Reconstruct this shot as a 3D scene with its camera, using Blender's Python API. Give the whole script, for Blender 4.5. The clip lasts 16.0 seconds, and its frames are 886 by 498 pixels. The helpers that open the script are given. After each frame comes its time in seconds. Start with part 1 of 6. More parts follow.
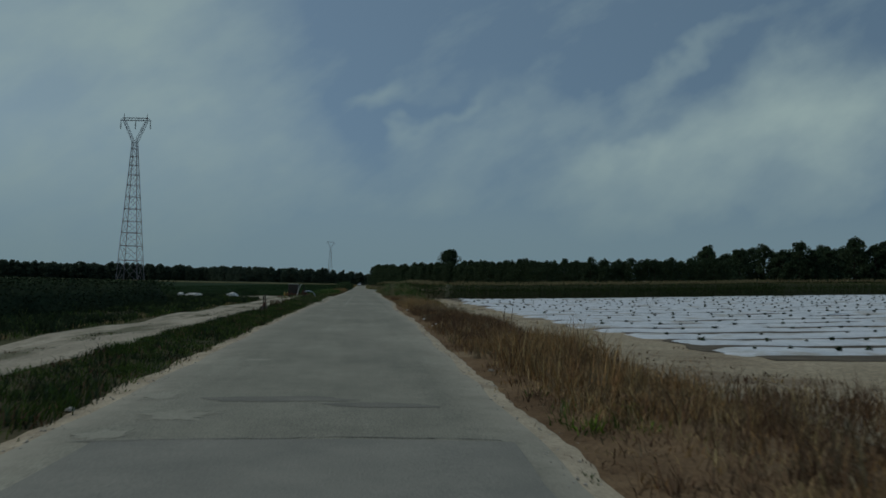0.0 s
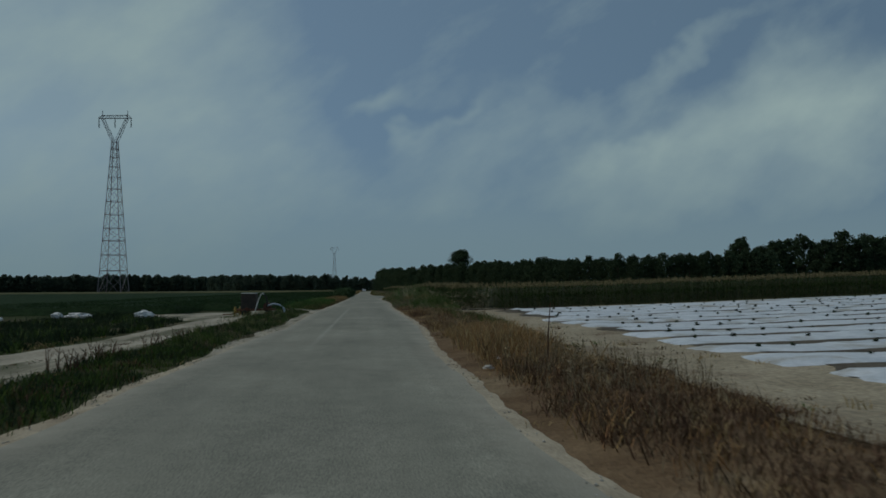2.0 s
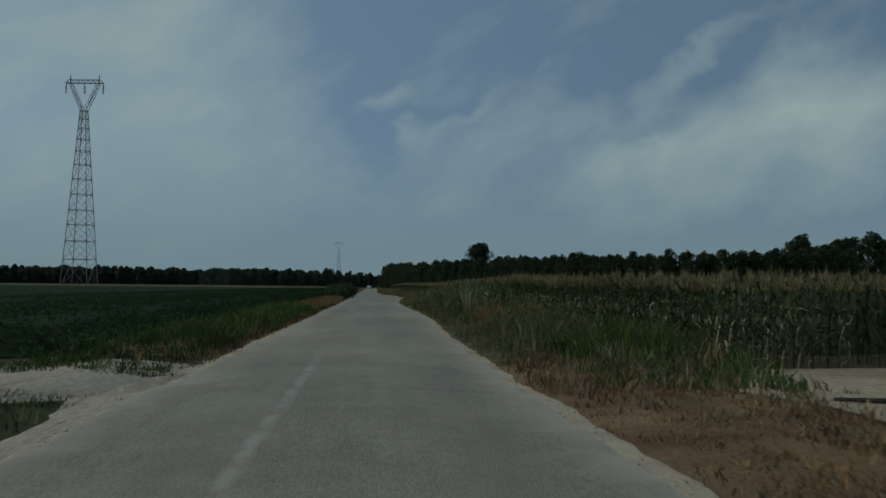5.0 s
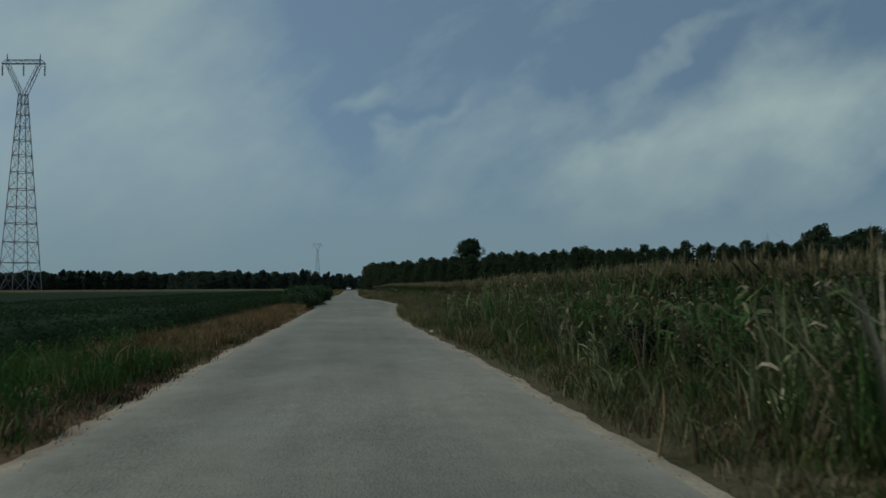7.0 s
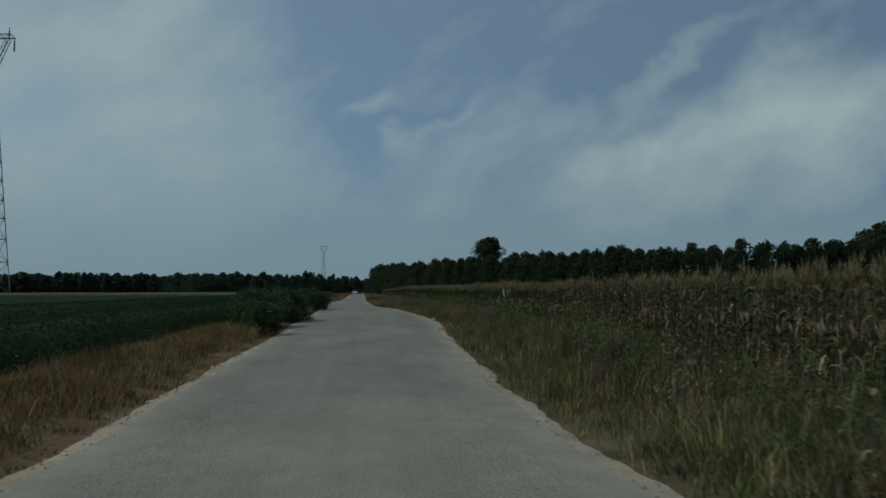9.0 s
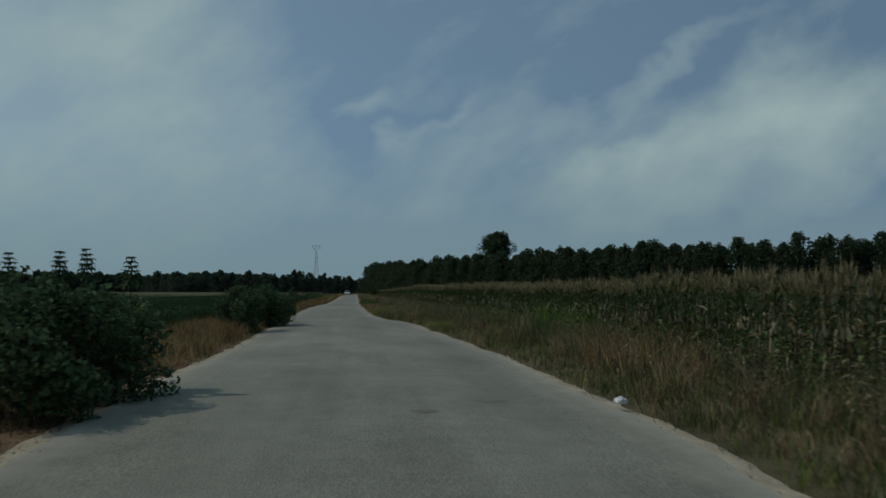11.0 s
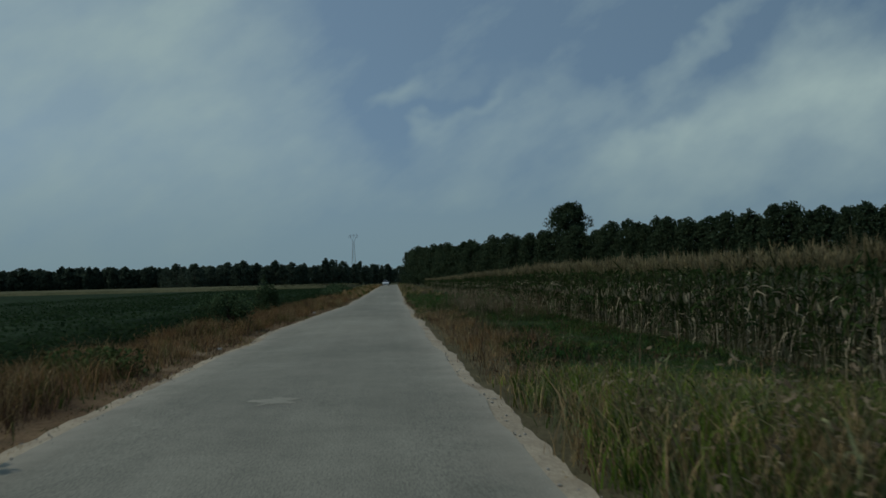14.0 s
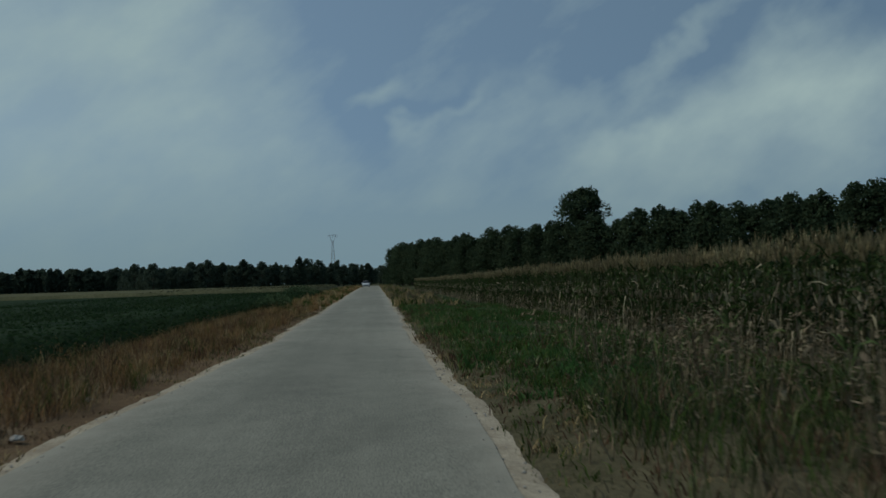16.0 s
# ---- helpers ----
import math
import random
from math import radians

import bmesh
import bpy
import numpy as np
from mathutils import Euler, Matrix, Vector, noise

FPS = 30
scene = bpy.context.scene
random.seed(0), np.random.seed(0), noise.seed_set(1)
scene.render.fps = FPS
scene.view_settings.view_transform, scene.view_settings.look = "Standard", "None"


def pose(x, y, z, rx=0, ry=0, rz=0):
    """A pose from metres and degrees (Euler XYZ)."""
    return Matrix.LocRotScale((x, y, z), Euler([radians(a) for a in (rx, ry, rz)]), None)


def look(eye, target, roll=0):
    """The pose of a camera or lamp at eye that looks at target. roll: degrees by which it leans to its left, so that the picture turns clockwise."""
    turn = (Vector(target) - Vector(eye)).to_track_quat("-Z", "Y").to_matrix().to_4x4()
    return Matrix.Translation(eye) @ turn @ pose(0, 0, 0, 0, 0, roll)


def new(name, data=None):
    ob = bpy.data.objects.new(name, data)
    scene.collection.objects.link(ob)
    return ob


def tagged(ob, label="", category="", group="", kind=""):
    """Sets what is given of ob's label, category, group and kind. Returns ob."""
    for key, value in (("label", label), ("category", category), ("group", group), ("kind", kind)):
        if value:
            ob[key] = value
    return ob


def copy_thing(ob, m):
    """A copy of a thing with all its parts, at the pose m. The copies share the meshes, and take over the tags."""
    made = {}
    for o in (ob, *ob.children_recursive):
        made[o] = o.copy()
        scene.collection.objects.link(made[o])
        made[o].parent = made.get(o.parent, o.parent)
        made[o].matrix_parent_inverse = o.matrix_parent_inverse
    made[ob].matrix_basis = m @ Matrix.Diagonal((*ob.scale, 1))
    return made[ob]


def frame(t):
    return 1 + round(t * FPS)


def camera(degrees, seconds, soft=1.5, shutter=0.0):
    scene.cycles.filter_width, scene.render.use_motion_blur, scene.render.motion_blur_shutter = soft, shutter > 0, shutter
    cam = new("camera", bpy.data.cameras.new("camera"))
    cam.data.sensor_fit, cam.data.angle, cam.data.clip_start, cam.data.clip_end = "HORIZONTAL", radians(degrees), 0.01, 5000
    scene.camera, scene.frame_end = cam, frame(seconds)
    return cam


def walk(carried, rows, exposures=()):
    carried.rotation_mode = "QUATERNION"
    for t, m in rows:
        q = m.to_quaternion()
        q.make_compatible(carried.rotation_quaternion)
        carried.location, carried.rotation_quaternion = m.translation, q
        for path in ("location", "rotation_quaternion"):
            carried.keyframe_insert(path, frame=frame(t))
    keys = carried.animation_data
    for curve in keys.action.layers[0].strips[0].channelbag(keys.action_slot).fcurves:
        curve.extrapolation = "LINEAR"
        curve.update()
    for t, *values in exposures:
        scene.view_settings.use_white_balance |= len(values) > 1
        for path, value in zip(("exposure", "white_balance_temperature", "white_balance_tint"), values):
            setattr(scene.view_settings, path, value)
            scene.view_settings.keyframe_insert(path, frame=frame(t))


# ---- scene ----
cam = camera(55.0, 16.0, soft=1.6, shutter=0.11)


def rig(x, y, yaw, pitch, roll):
    return pose(x, y, 1.3, 90 + pitch, 0, yaw) @ pose(0, 0, 0, 0, 0, roll)


PATH = [
    (0.0, -0.00, -0.00, -5.31, 2.41, 1.14),
    (0.5, 0.04, 7.07, -5.48, 2.56, -0.67),
    (1.0, 0.12, 14.12, -5.51, 2.62, -0.29),
    (1.5, 0.25, 21.17, -5.38, 2.37, -0.34),
    (2.0, 0.29, 28.22, -5.01, 2.64, -0.44),
    (2.5, 0.22, 35.26, -4.78, 2.85, -1.18),
    (3.0, 0.12, 42.23, -4.62, 2.77, 0.05),
    (3.5, 0.03, 49.15, -4.45, 2.70, 0.69),
    (4.0, -0.05, 56.02, -4.25, 2.65, 0.88),
    (6.5, -0.04, 90.35, -5.77, 2.35, -0.24),
    (7.0, -0.04, 97.09, -6.02, 2.54, -0.29),
    (7.5, -0.05, 103.74, -6.03, 2.71, 0.24),
    (8.0, -0.09, 110.36, -5.76, 2.78, 0.54),
    (8.5, -0.07, 116.99, -5.47, 2.78, -0.00),
    (11.0, 0.13, 150.35, -6.00, 2.84, 0.11),
    (11.5, 0.13, 157.22, -6.21, 2.63, 0.94),
    (12.0, 0.12, 164.18, -5.95, 2.80, 0.56),
    (12.5, 0.11, 171.19, -5.50, 2.60, -0.45),
    (13.0, 0.09, 178.23, -4.71, 2.19, 0.25),
    (13.5, 0.06, 185.27, -4.03, 2.27, -0.25),
    (14.0, 0.00, 192.33, -3.46, 2.05, -1.35),
    (14.5, -0.06, 199.41, -4.01, 1.71, -2.65),
    (15.0, -0.12, 206.52, -4.81, 1.82, -2.73),
    (15.5, -0.15, 213.64, -5.01, 2.01, -3.01),
    (16.0, -0.19, 220.77, -4.79, 2.04, -1.67),
]
walk(cam, [(t, rig(*r)) for t, *r in PATH], exposures=[(0.0, -2.0, 6400, 8), (4.2, -2.0, 6400, 8), (6.5, -1.8, 6400, 8), (13.0, -1.8, 6400, 8), (14.5, -1.84, 6400, 8), (16.0, -1.77, 6400, 8)])

# ---------------------------------------------------------------- sky, sun
SUN_DIR = Vector((-0.80, 0.12, 0.95)).normalized()
world = bpy.data.worlds.new("sky")
scene.world = world
world.use_nodes = True
wt = world.node_tree
wt.nodes.clear()


def wmath(op, a, b=None, c=None, clamp=False):
    n = wt.nodes.new("ShaderNodeMath")
    n.operation, n.use_clamp = op, clamp
    for i, v in enumerate((a, b, c)):
        if v is None:
            continue
        if isinstance(v, (int, float)):
            n.inputs[i].default_value = v
        else:
            wt.links.new(v, n.inputs[i])
    return n.outputs[0]


coord = wt.nodes.new("ShaderNodeTexCoord")
sep = wt.nodes.new("ShaderNodeSeparateXYZ")
wt.links.new(coord.outputs["Generated"], sep.inputs[0])
depth = wmath("MAXIMUM", wmath("ABSOLUTE", sep.outputs[1]), 0.12)
SU = wmath("DIVIDE", sep.outputs[0], depth)
SV = wmath("DIVIDE", sep.outputs[2], depth)


def sky_noise(scale, detail, angle, stretch, rough=0.55, seed=0.0):
    comb = wt.nodes.new("ShaderNodeCombineXYZ")
    ca, sa = math.cos(radians(angle)), math.sin(radians(angle))
    a = wmath("ADD", wmath("MULTIPLY", SU, ca), wmath("MULTIPLY", SV, sa))
    b = wmath("ADD", wmath("MULTIPLY", SU, -sa), wmath("MULTIPLY", SV, ca))
    wt.links.new(a, comb.inputs[0])
    wt.links.new(wmath("MULTIPLY", b, stretch), comb.inputs[1])
    comb.inputs[2].default_value = seed
    n = wt.nodes.new("ShaderNodeTexNoise")
    n.inputs["Scale"].default_value = scale
    n.inputs["Detail"].default_value = detail
    n.inputs["Roughness"].default_value = rough
    wt.links.new(comb.outputs[0], n.inputs["Vector"])
    return n.outputs[0]


warp_a = wmath("MULTIPLY", wmath("SUBTRACT", sky_noise(5.0, 4, 0, 1.0, seed=3.1), 0.5), 0.22)
warp_b = wmath("MULTIPLY", wmath("SUBTRACT", sky_noise(6.0, 4, 0, 1.0, seed=9.7), 0.5), 0.16)
WU, WV = wmath("ADD", SU, warp_a), wmath("ADD", SV, warp_b)


def cloud(u, v, ru, rv, angle, amount, soft=1.0):
    """A soft cloud bank round the direction (u, v), given as tangents right of and above the road's end."""
    ca, sa = math.cos(radians(angle)), math.sin(radians(angle))
    du, dv = wmath("SUBTRACT", WU, u), wmath("SUBTRACT", WV, v)
    a = wmath("DIVIDE", wmath("ADD", wmath("MULTIPLY", du, ca), wmath("MULTIPLY", dv, sa)), ru)
    b = wmath("DIVIDE", wmath("SUBTRACT", wmath("MULTIPLY", dv, ca), wmath("MULTIPLY", du, sa)), rv)
    r = wmath("SQRT", wmath("ADD", wmath("MULTIPLY", a, a), wmath("MULTIPLY", b, b)))
    m = wt.nodes.new("ShaderNodeMapRange")
    m.interpolation_type = "SMOOTHSTEP"
    wt.links.new(r, m.inputs[0])
    m.inputs[1].default_value, m.inputs[2].default_value = 1.0 + 0.75 * soft, 1.0 - 0.95 * soft
    m.inputs[3].default_value, m.inputs[4].default_value = 0.0, amount
    return m.outputs[0]


CLOUDS = [
    (-0.36, 0.20, 0.27, 0.36, 6, 0.54, 0.55),
    (-0.20, 0.24, 0.10, 0.16, 20, 0.30, 1.0),
    (0.500, 0.165, 0.300, 0.085, 15, 0.46, 0.45),
    (0.295, 0.155, 0.075, 0.034, 14, 0.42, 0.50),
    (0.38, 0.165, 0.13, 0.040, 14, 0.28, 0.7),
    (0.60, 0.225, 0.15, 0.065, 20, 0.50, 0.9),
    (0.34, 0.095, 0.11, 0.050, 2, 0.30, 1.0),
    (0.40, 0.290, 0.11, 0.016, 30, 0.40, 1.0),
    (0.34, 0.225, 0.05, 0.022, 24, 0.30, 1.0),
    (0.52, 0.27, 0.12, 0.035, 26, 0.35, 1.0),
    (0.052, 0.218, 0.050, 0.015, 22, 0.42, 1.0),
    (0.09, 0.192, 0.045, 0.010, 24, 0.38, 1.0),
    (0.15, 0.16, 0.09, 0.050, 26, 0.34, 1.0),
    (0.05, 0.11, 0.09, 0.05, 34, 0.34, 1.0),
    (0.22, 0.215, 0.05, 0.030, 24, 0.34, 1.0),
    (-0.06, 0.15, 0.05, 0.08, 40, 0.22, 1.0),
]
total = None
for c in CLOUDS:
    m = cloud(*c)
    total = m if total is None else wmath("ADD", total, wmath("MULTIPLY", m, wmath("SUBTRACT", 1.0, total)))
streak = wmath("MULTIPLY", wmath("SUBTRACT", sky_noise(4.6, 8, 34, 2.6, 0.58), 0.44, None), 2.2, None, True)
puff = wmath("MULTIPLY", wmath("SUBTRACT", sky_noise(8.0, 7, 18, 1.5, 0.52, 5.0), 0.40), 1.2, None, True)
wisps = wmath("ADD", wmath("MULTIPLY", streak, 0.45), wmath("MULTIPLY", puff, 0.40))
total = wmath("ADD", wmath("MULTIPLY", total, wmath("ADD", 0.80, wmath("MULTIPLY", puff, 0.75))), wmath("MULTIPLY", wisps, wmath("SUBTRACT", 1.0, wmath("MULTIPLY", total, 0.7))), None, True)
total = wmath("ADD", 0.38, wmath("MULTIPLY", wmath("SUBTRACT", total, 0.39), 1.15), None, True)
haze = wt.nodes.new("ShaderNodeMapRange")
haze.interpolation_type = "SMOOTHSTEP"
wt.links.new(SV, haze.inputs[0])
haze.inputs[1].default_value, haze.inputs[2].default_value = 0.17, 0.0
haze.inputs[3].default_value, haze.inputs[4].default_value = 0.08, 0.46
total = wmath("MAXIMUM", total, haze.outputs[0])

nishita = wt.nodes.new("ShaderNodeTexSky")
nishita.sky_type = "NISHITA"
nishita.sun_disc = False
nishita.sun_elevation = math.asin(SUN_DIR.z)
nishita.sun_rotation = math.atan2(SUN_DIR.x, SUN_DIR.y)
nishita.air_density, nishita.dust_density, nishita.ozone_density = 1.0, 0.6, 1.0
high = wt.nodes.new("ShaderNodeVectorMath")
high.operation = "ADD"
high.inputs[1].default_value = (0, 0, 0.42)
wt.links.new(coord.outputs["Generated"], high.inputs[0])
wt.links.new(high.outputs[0], nishita.inputs[0])
bg_sky = wt.nodes.new("ShaderNodeBackground")
bg_sky.inputs["Strength"].default_value = 0.35
tone = wt.nodes.new("ShaderNodeMix")
tone.data_type, tone.blend_type = "RGBA", "MULTIPLY"
tone.inputs[0].default_value = 1.0
tone.inputs[7].default_value = (0.98, 1.03, 0.875, 1)
wt.links.new(nishita.outputs[0], tone.inputs[6])
wt.links.new(tone.outputs[2], bg_sky.inputs["Color"])
bg_cloud = wt.nodes.new("ShaderNodeBackground")
bg_cloud.inputs["Color"].default_value = (0.266, 0.348, 0.348, 1)
bg_cloud.inputs["Strength"].default_value = 4.0
mixed = wt.nodes.new("ShaderNodeMixShader")
wt.links.new(total, mixed.inputs[0])
wt.links.new(bg_sky.outputs[0], mixed.inputs[1])
wt.links.new(bg_cloud.outputs[0], mixed.inputs[2])
low = wt.nodes.new("ShaderNodeMapRange")
low.interpolation_type = "SMOOTHSTEP"
wt.links.new(SV, low.inputs[0])
for i, v in enumerate((0.20, -0.02, 0.0, 0.80)):
    low.inputs[i + 1].default_value = v
bg_low = wt.nodes.new("ShaderNodeBackground")
bg_low.inputs["Color"].default_value = (0.130, 0.194, 0.222, 1)
bg_low.inputs["Strength"].default_value = 4.0
hazed = wt.nodes.new("ShaderNodeMixShader")
wt.links.new(low.outputs[0], hazed.inputs[0])
wt.links.new(mixed.outputs[0], hazed.inputs[1])
wt.links.new(bg_low.outputs[0], hazed.inputs[2])
wout = wt.nodes.new("ShaderNodeOutputWorld")
wt.links.new(hazed.outputs[0], wout.inputs[0])

sun = new("sun", bpy.data.lights.new("sun", "SUN"))
sun.data.energy, sun.data.angle, sun.data.color = 3.6, radians(0.8), (1.0, 0.93, 0.82)
sun.matrix_world = look(SUN_DIR * 50, (0, 0, 0))

# ---------------------------------------------------------------- materials
def link(nt, a, b):
    nt.links.new(a, b)


def surf(name, dark, light, scale=2.0, fine=40.0, rough=0.9, bump=0.3, bump_size=0.02, third=None, third_scale=0.4, third_at=0.55, island=0.0,
         thin=0.0, stretch=(1, 1, 1), metal=0.0, per_object=0.0, spec=0.3, contrast=0.25):
    """A procedural surface: two tones in soft patches, a third in larger stains, fine grain in colour and relief.
    island, per_object: how much single pieces differ; thin: light that passes through leaves and blades."""
    if thin:
        spec, rough = min(spec, 0.05), max(rough, 0.9)
    m = bpy.data.materials.new(name)
    m.use_nodes = True
    nt = m.node_tree
    bs = nt.nodes["Principled BSDF"]
    tc = nt.nodes.new("ShaderNodeTexCoord")
    mp = nt.nodes.new("ShaderNodeMapping")
    mp.inputs["Scale"].default_value = stretch
    link(nt, tc.outputs["Object"], mp.inputs["Vector"])

    def tex(s, detail=4.0):
        n = nt.nodes.new("ShaderNodeTexNoise")
        n.inputs["Scale"].default_value = s
        n.inputs["Detail"].default_value = detail
        n.inputs["Roughness"].default_value = 0.6
        link(nt, mp.outputs[0], n.inputs["Vector"])
        return n.outputs[0]

    def spread(v, lo, hi, a=0.0, b=1.0):
        n = nt.nodes.new("ShaderNodeMapRange")
        link(nt, v, n.inputs[0])
        for i, x in enumerate((lo, hi, a, b)):
            n.inputs[i + 1].default_value = x
        return n.outputs[0]

    def blend(f, a, b, kind="MIX"):
        n = nt.nodes.new("ShaderNodeMix")
        n.data_type, n.blend_type = "RGBA", kind
        for s, v in ((n.inputs[0], f), (n.inputs[6], a), (n.inputs[7], b)):
            if isinstance(v, (int, float)):
                s.default_value = v
            elif isinstance(v, tuple):
                s.default_value = (*v, 1)
            else:
                link(nt, v, s)
        return n.outputs[2]

    col = blend(spread(tex(scale), 0.33, 0.67), dark, light)
    if third:
        col = blend(spread(tex(third_scale, 5.0), third_at, third_at + 0.12), col, third)
    grain = tex(fine, 3.0)
    val = nt.nodes.new("ShaderNodeHueSaturation")
    link(nt, col, val.inputs["Color"])
    link(nt, spread(grain, 0.3, 0.7, 1 - contrast, 1 + contrast), val.inputs["Value"])
    col = val.outputs[0]
    if island or per_object:
        if island:
            g = nt.nodes.new("ShaderNodeNewGeometry").outputs["Random Per Island"]
        else:
            g = nt.nodes.new("ShaderNodeObjectInfo").outputs["Random"]
        amt = island or per_object
        v2 = nt.nodes.new("ShaderNodeHueSaturation")
        link(nt, col, v2.inputs["Color"])
        link(nt, spread(g, 0, 1, 1 - amt, 1 + amt), v2.inputs["Value"])
        h = nt.nodes.new("ShaderNodeMath")
        h.operation = "MULTIPLY"
        h.inputs[1].default_value = 7.31
        link(nt, g, h.inputs[0])
        fr = nt.nodes.new("ShaderNodeMath")
        fr.operation = "FRACT"
        link(nt, h.outputs[0], fr.inputs[0])
        link(nt, spread(fr.outputs[0], 0, 1, 0.5 - 0.025 * amt, 0.5 + 0.035 * amt), v2.inputs["Hue"])
        col = v2.outputs[0]
    link(nt, col, bs.inputs["Base Color"])
    bs.inputs["Roughness"].default_value = rough
    bs.inputs["Metallic"].default_value = metal
    bs.inputs["Specular IOR Level"].default_value = spec
    if bump:
        bp = nt.nodes.new("ShaderNodeBump")
        bp.inputs["Strength"].default_value = bump
        bp.inputs["Distance"].default_value = bump_size
        link(nt, grain, bp.inputs["Height"])
        link(nt, bp.outputs[0], bs.inputs["Normal"])
    if thin:
        tr = nt.nodes.new("ShaderNodeBsdfTranslucent")
        link(nt, col, tr.inputs["Color"])
        mx = nt.nodes.new("ShaderNodeMixShader")
        mx.inputs[0].default_value = thin
        link(nt, bs.outputs[0], mx.inputs[1])
        link(nt, tr.outputs[0], mx.inputs[2])
        link(nt, mx.outputs[0], nt.nodes["Material Output"].inputs[0])
    return m


M_asphalt = surf("worn_asphalt", (0.192, 0.189, 0.145), (0.240, 0.235, 0.182), 0.5, 42, 0.85, 0.45, 0.006, (0.268, 0.259, 0.200), 0.12, 0.5, stretch=(1.6, 0.6, 1), contrast=0.38)


def dusty_edges(m, dust):
    """Pale dust over the margin of a surface whose mesh carries its distance from the edge."""
    nt = m.node_tree
    bs = nt.nodes["Principled BSDF"]
    old = bs.inputs["Base Color"].links[0].from_socket
    at = nt.nodes.new("ShaderNodeAttribute")
    at.attribute_name = "margin"
    tc = nt.nodes.new("ShaderNodeTexCoord")
    n = nt.nodes.new("ShaderNodeTexNoise")
    n.inputs["Scale"].default_value, n.inputs["Detail"].default_value, n.inputs["Roughness"].default_value = 1.1, 8, 0.7
    link(nt, tc.outputs["Object"], n.inputs["Vector"])
    r1 = nt.nodes.new("ShaderNodeMapRange")
    link(nt, at.outputs["Fac"], r1.inputs[0])
    for i, v in enumerate((0.0, 0.75, 1.0, 0.0)):
        r1.inputs[i + 1].default_value = v
    r2 = nt.nodes.new("ShaderNodeMapRange")
    link(nt, n.outputs[0], r2.inputs[0])
    for i, v in enumerate((0.3, 0.7, -0.55, 0.45)):
        r2.inputs[i + 1].default_value = v
    ad = nt.nodes.new("ShaderNodeMath")
    ad.operation, ad.use_clamp = "ADD", True
    link(nt, r1.outputs[0], ad.inputs[0])
    link(nt, r2.outputs[0], ad.inputs[1])
    gate = nt.nodes.new("ShaderNodeMath")
    gate.operation = "MULTIPLY"
    link(nt, ad.outputs[0], gate.inputs[0])
    link(nt, r1.outputs[0], gate.inputs[1])
    mx = nt.nodes.new("ShaderNodeMix")
    mx.data_type = "RGBA"
    link(nt, gate.outputs[0], mx.inputs[0])
    link(nt, old, mx.inputs[6])
    mx.inputs[7].default_value = (*dust, 1)
    link(nt, mx.outputs[2], bs.inputs["Base Color"])


dusty_edges(M_asphalt, (0.325, 0.305, 0.238))


def worn_seam(m, x, y0, y1, pale):
    """A faint paler seam along the road at x, between y0 and y1."""
    nt = m.node_tree
    bs = nt.nodes["Principled BSDF"]
    old = bs.inputs["Base Color"].links[0].from_socket
    tc = nt.nodes.new("ShaderNodeTexCoord")
    sp = nt.nodes.new("ShaderNodeSeparateXYZ")
    link(nt, tc.outputs["Object"], sp.inputs[0])
    n = nt.nodes.new("ShaderNodeTexNoise")
    n.inputs["Scale"].default_value, n.inputs["Detail"].default_value = 2.5, 6
    link(nt, tc.outputs["Object"], n.inputs["Vector"])

    def op(kind, p, q):
        k = nt.nodes.new("ShaderNodeMath")
        k.operation = kind
        for i, v in enumerate((p, q)):
            if isinstance(v, (int, float)):
                k.inputs[i].default_value = v
            else:
                link(nt, v, k.inputs[i])
        return k.outputs[0]

    def ramp(v, lo, hi):
        k = nt.nodes.new("ShaderNodeMapRange")
        k.interpolation_type = "SMOOTHSTEP"
        link(nt, v, k.inputs[0])
        k.inputs[1].default_value, k.inputs[2].default_value = lo, hi
        return k.outputs[0]

    off = op("ABSOLUTE", op("ADD", op("SUBTRACT", sp.outputs[0], x), op("MULTIPLY", op("SUBTRACT", n.outputs[0], 0.5), 0.16)), 0.0)
    f = op("MULTIPLY", ramp(off, 0.10, 0.02), op("MULTIPLY", ramp(sp.outputs[1], y0, y0 + 6), ramp(sp.outputs[1], y1, y1 - 6)))
    f = op("MULTIPLY", f, op("MULTIPLY", ramp(n.outputs[0], 0.3, 0.6), 0.8))
    mx = nt.nodes.new("ShaderNodeMix")
    mx.data_type = "RGBA"
    link(nt, f, mx.inputs[0])
    link(nt, old, mx.inputs[6])
    mx.inputs[7].default_value = (*pale, 1)
    link(nt, mx.outputs[2], bs.inputs["Base Color"])


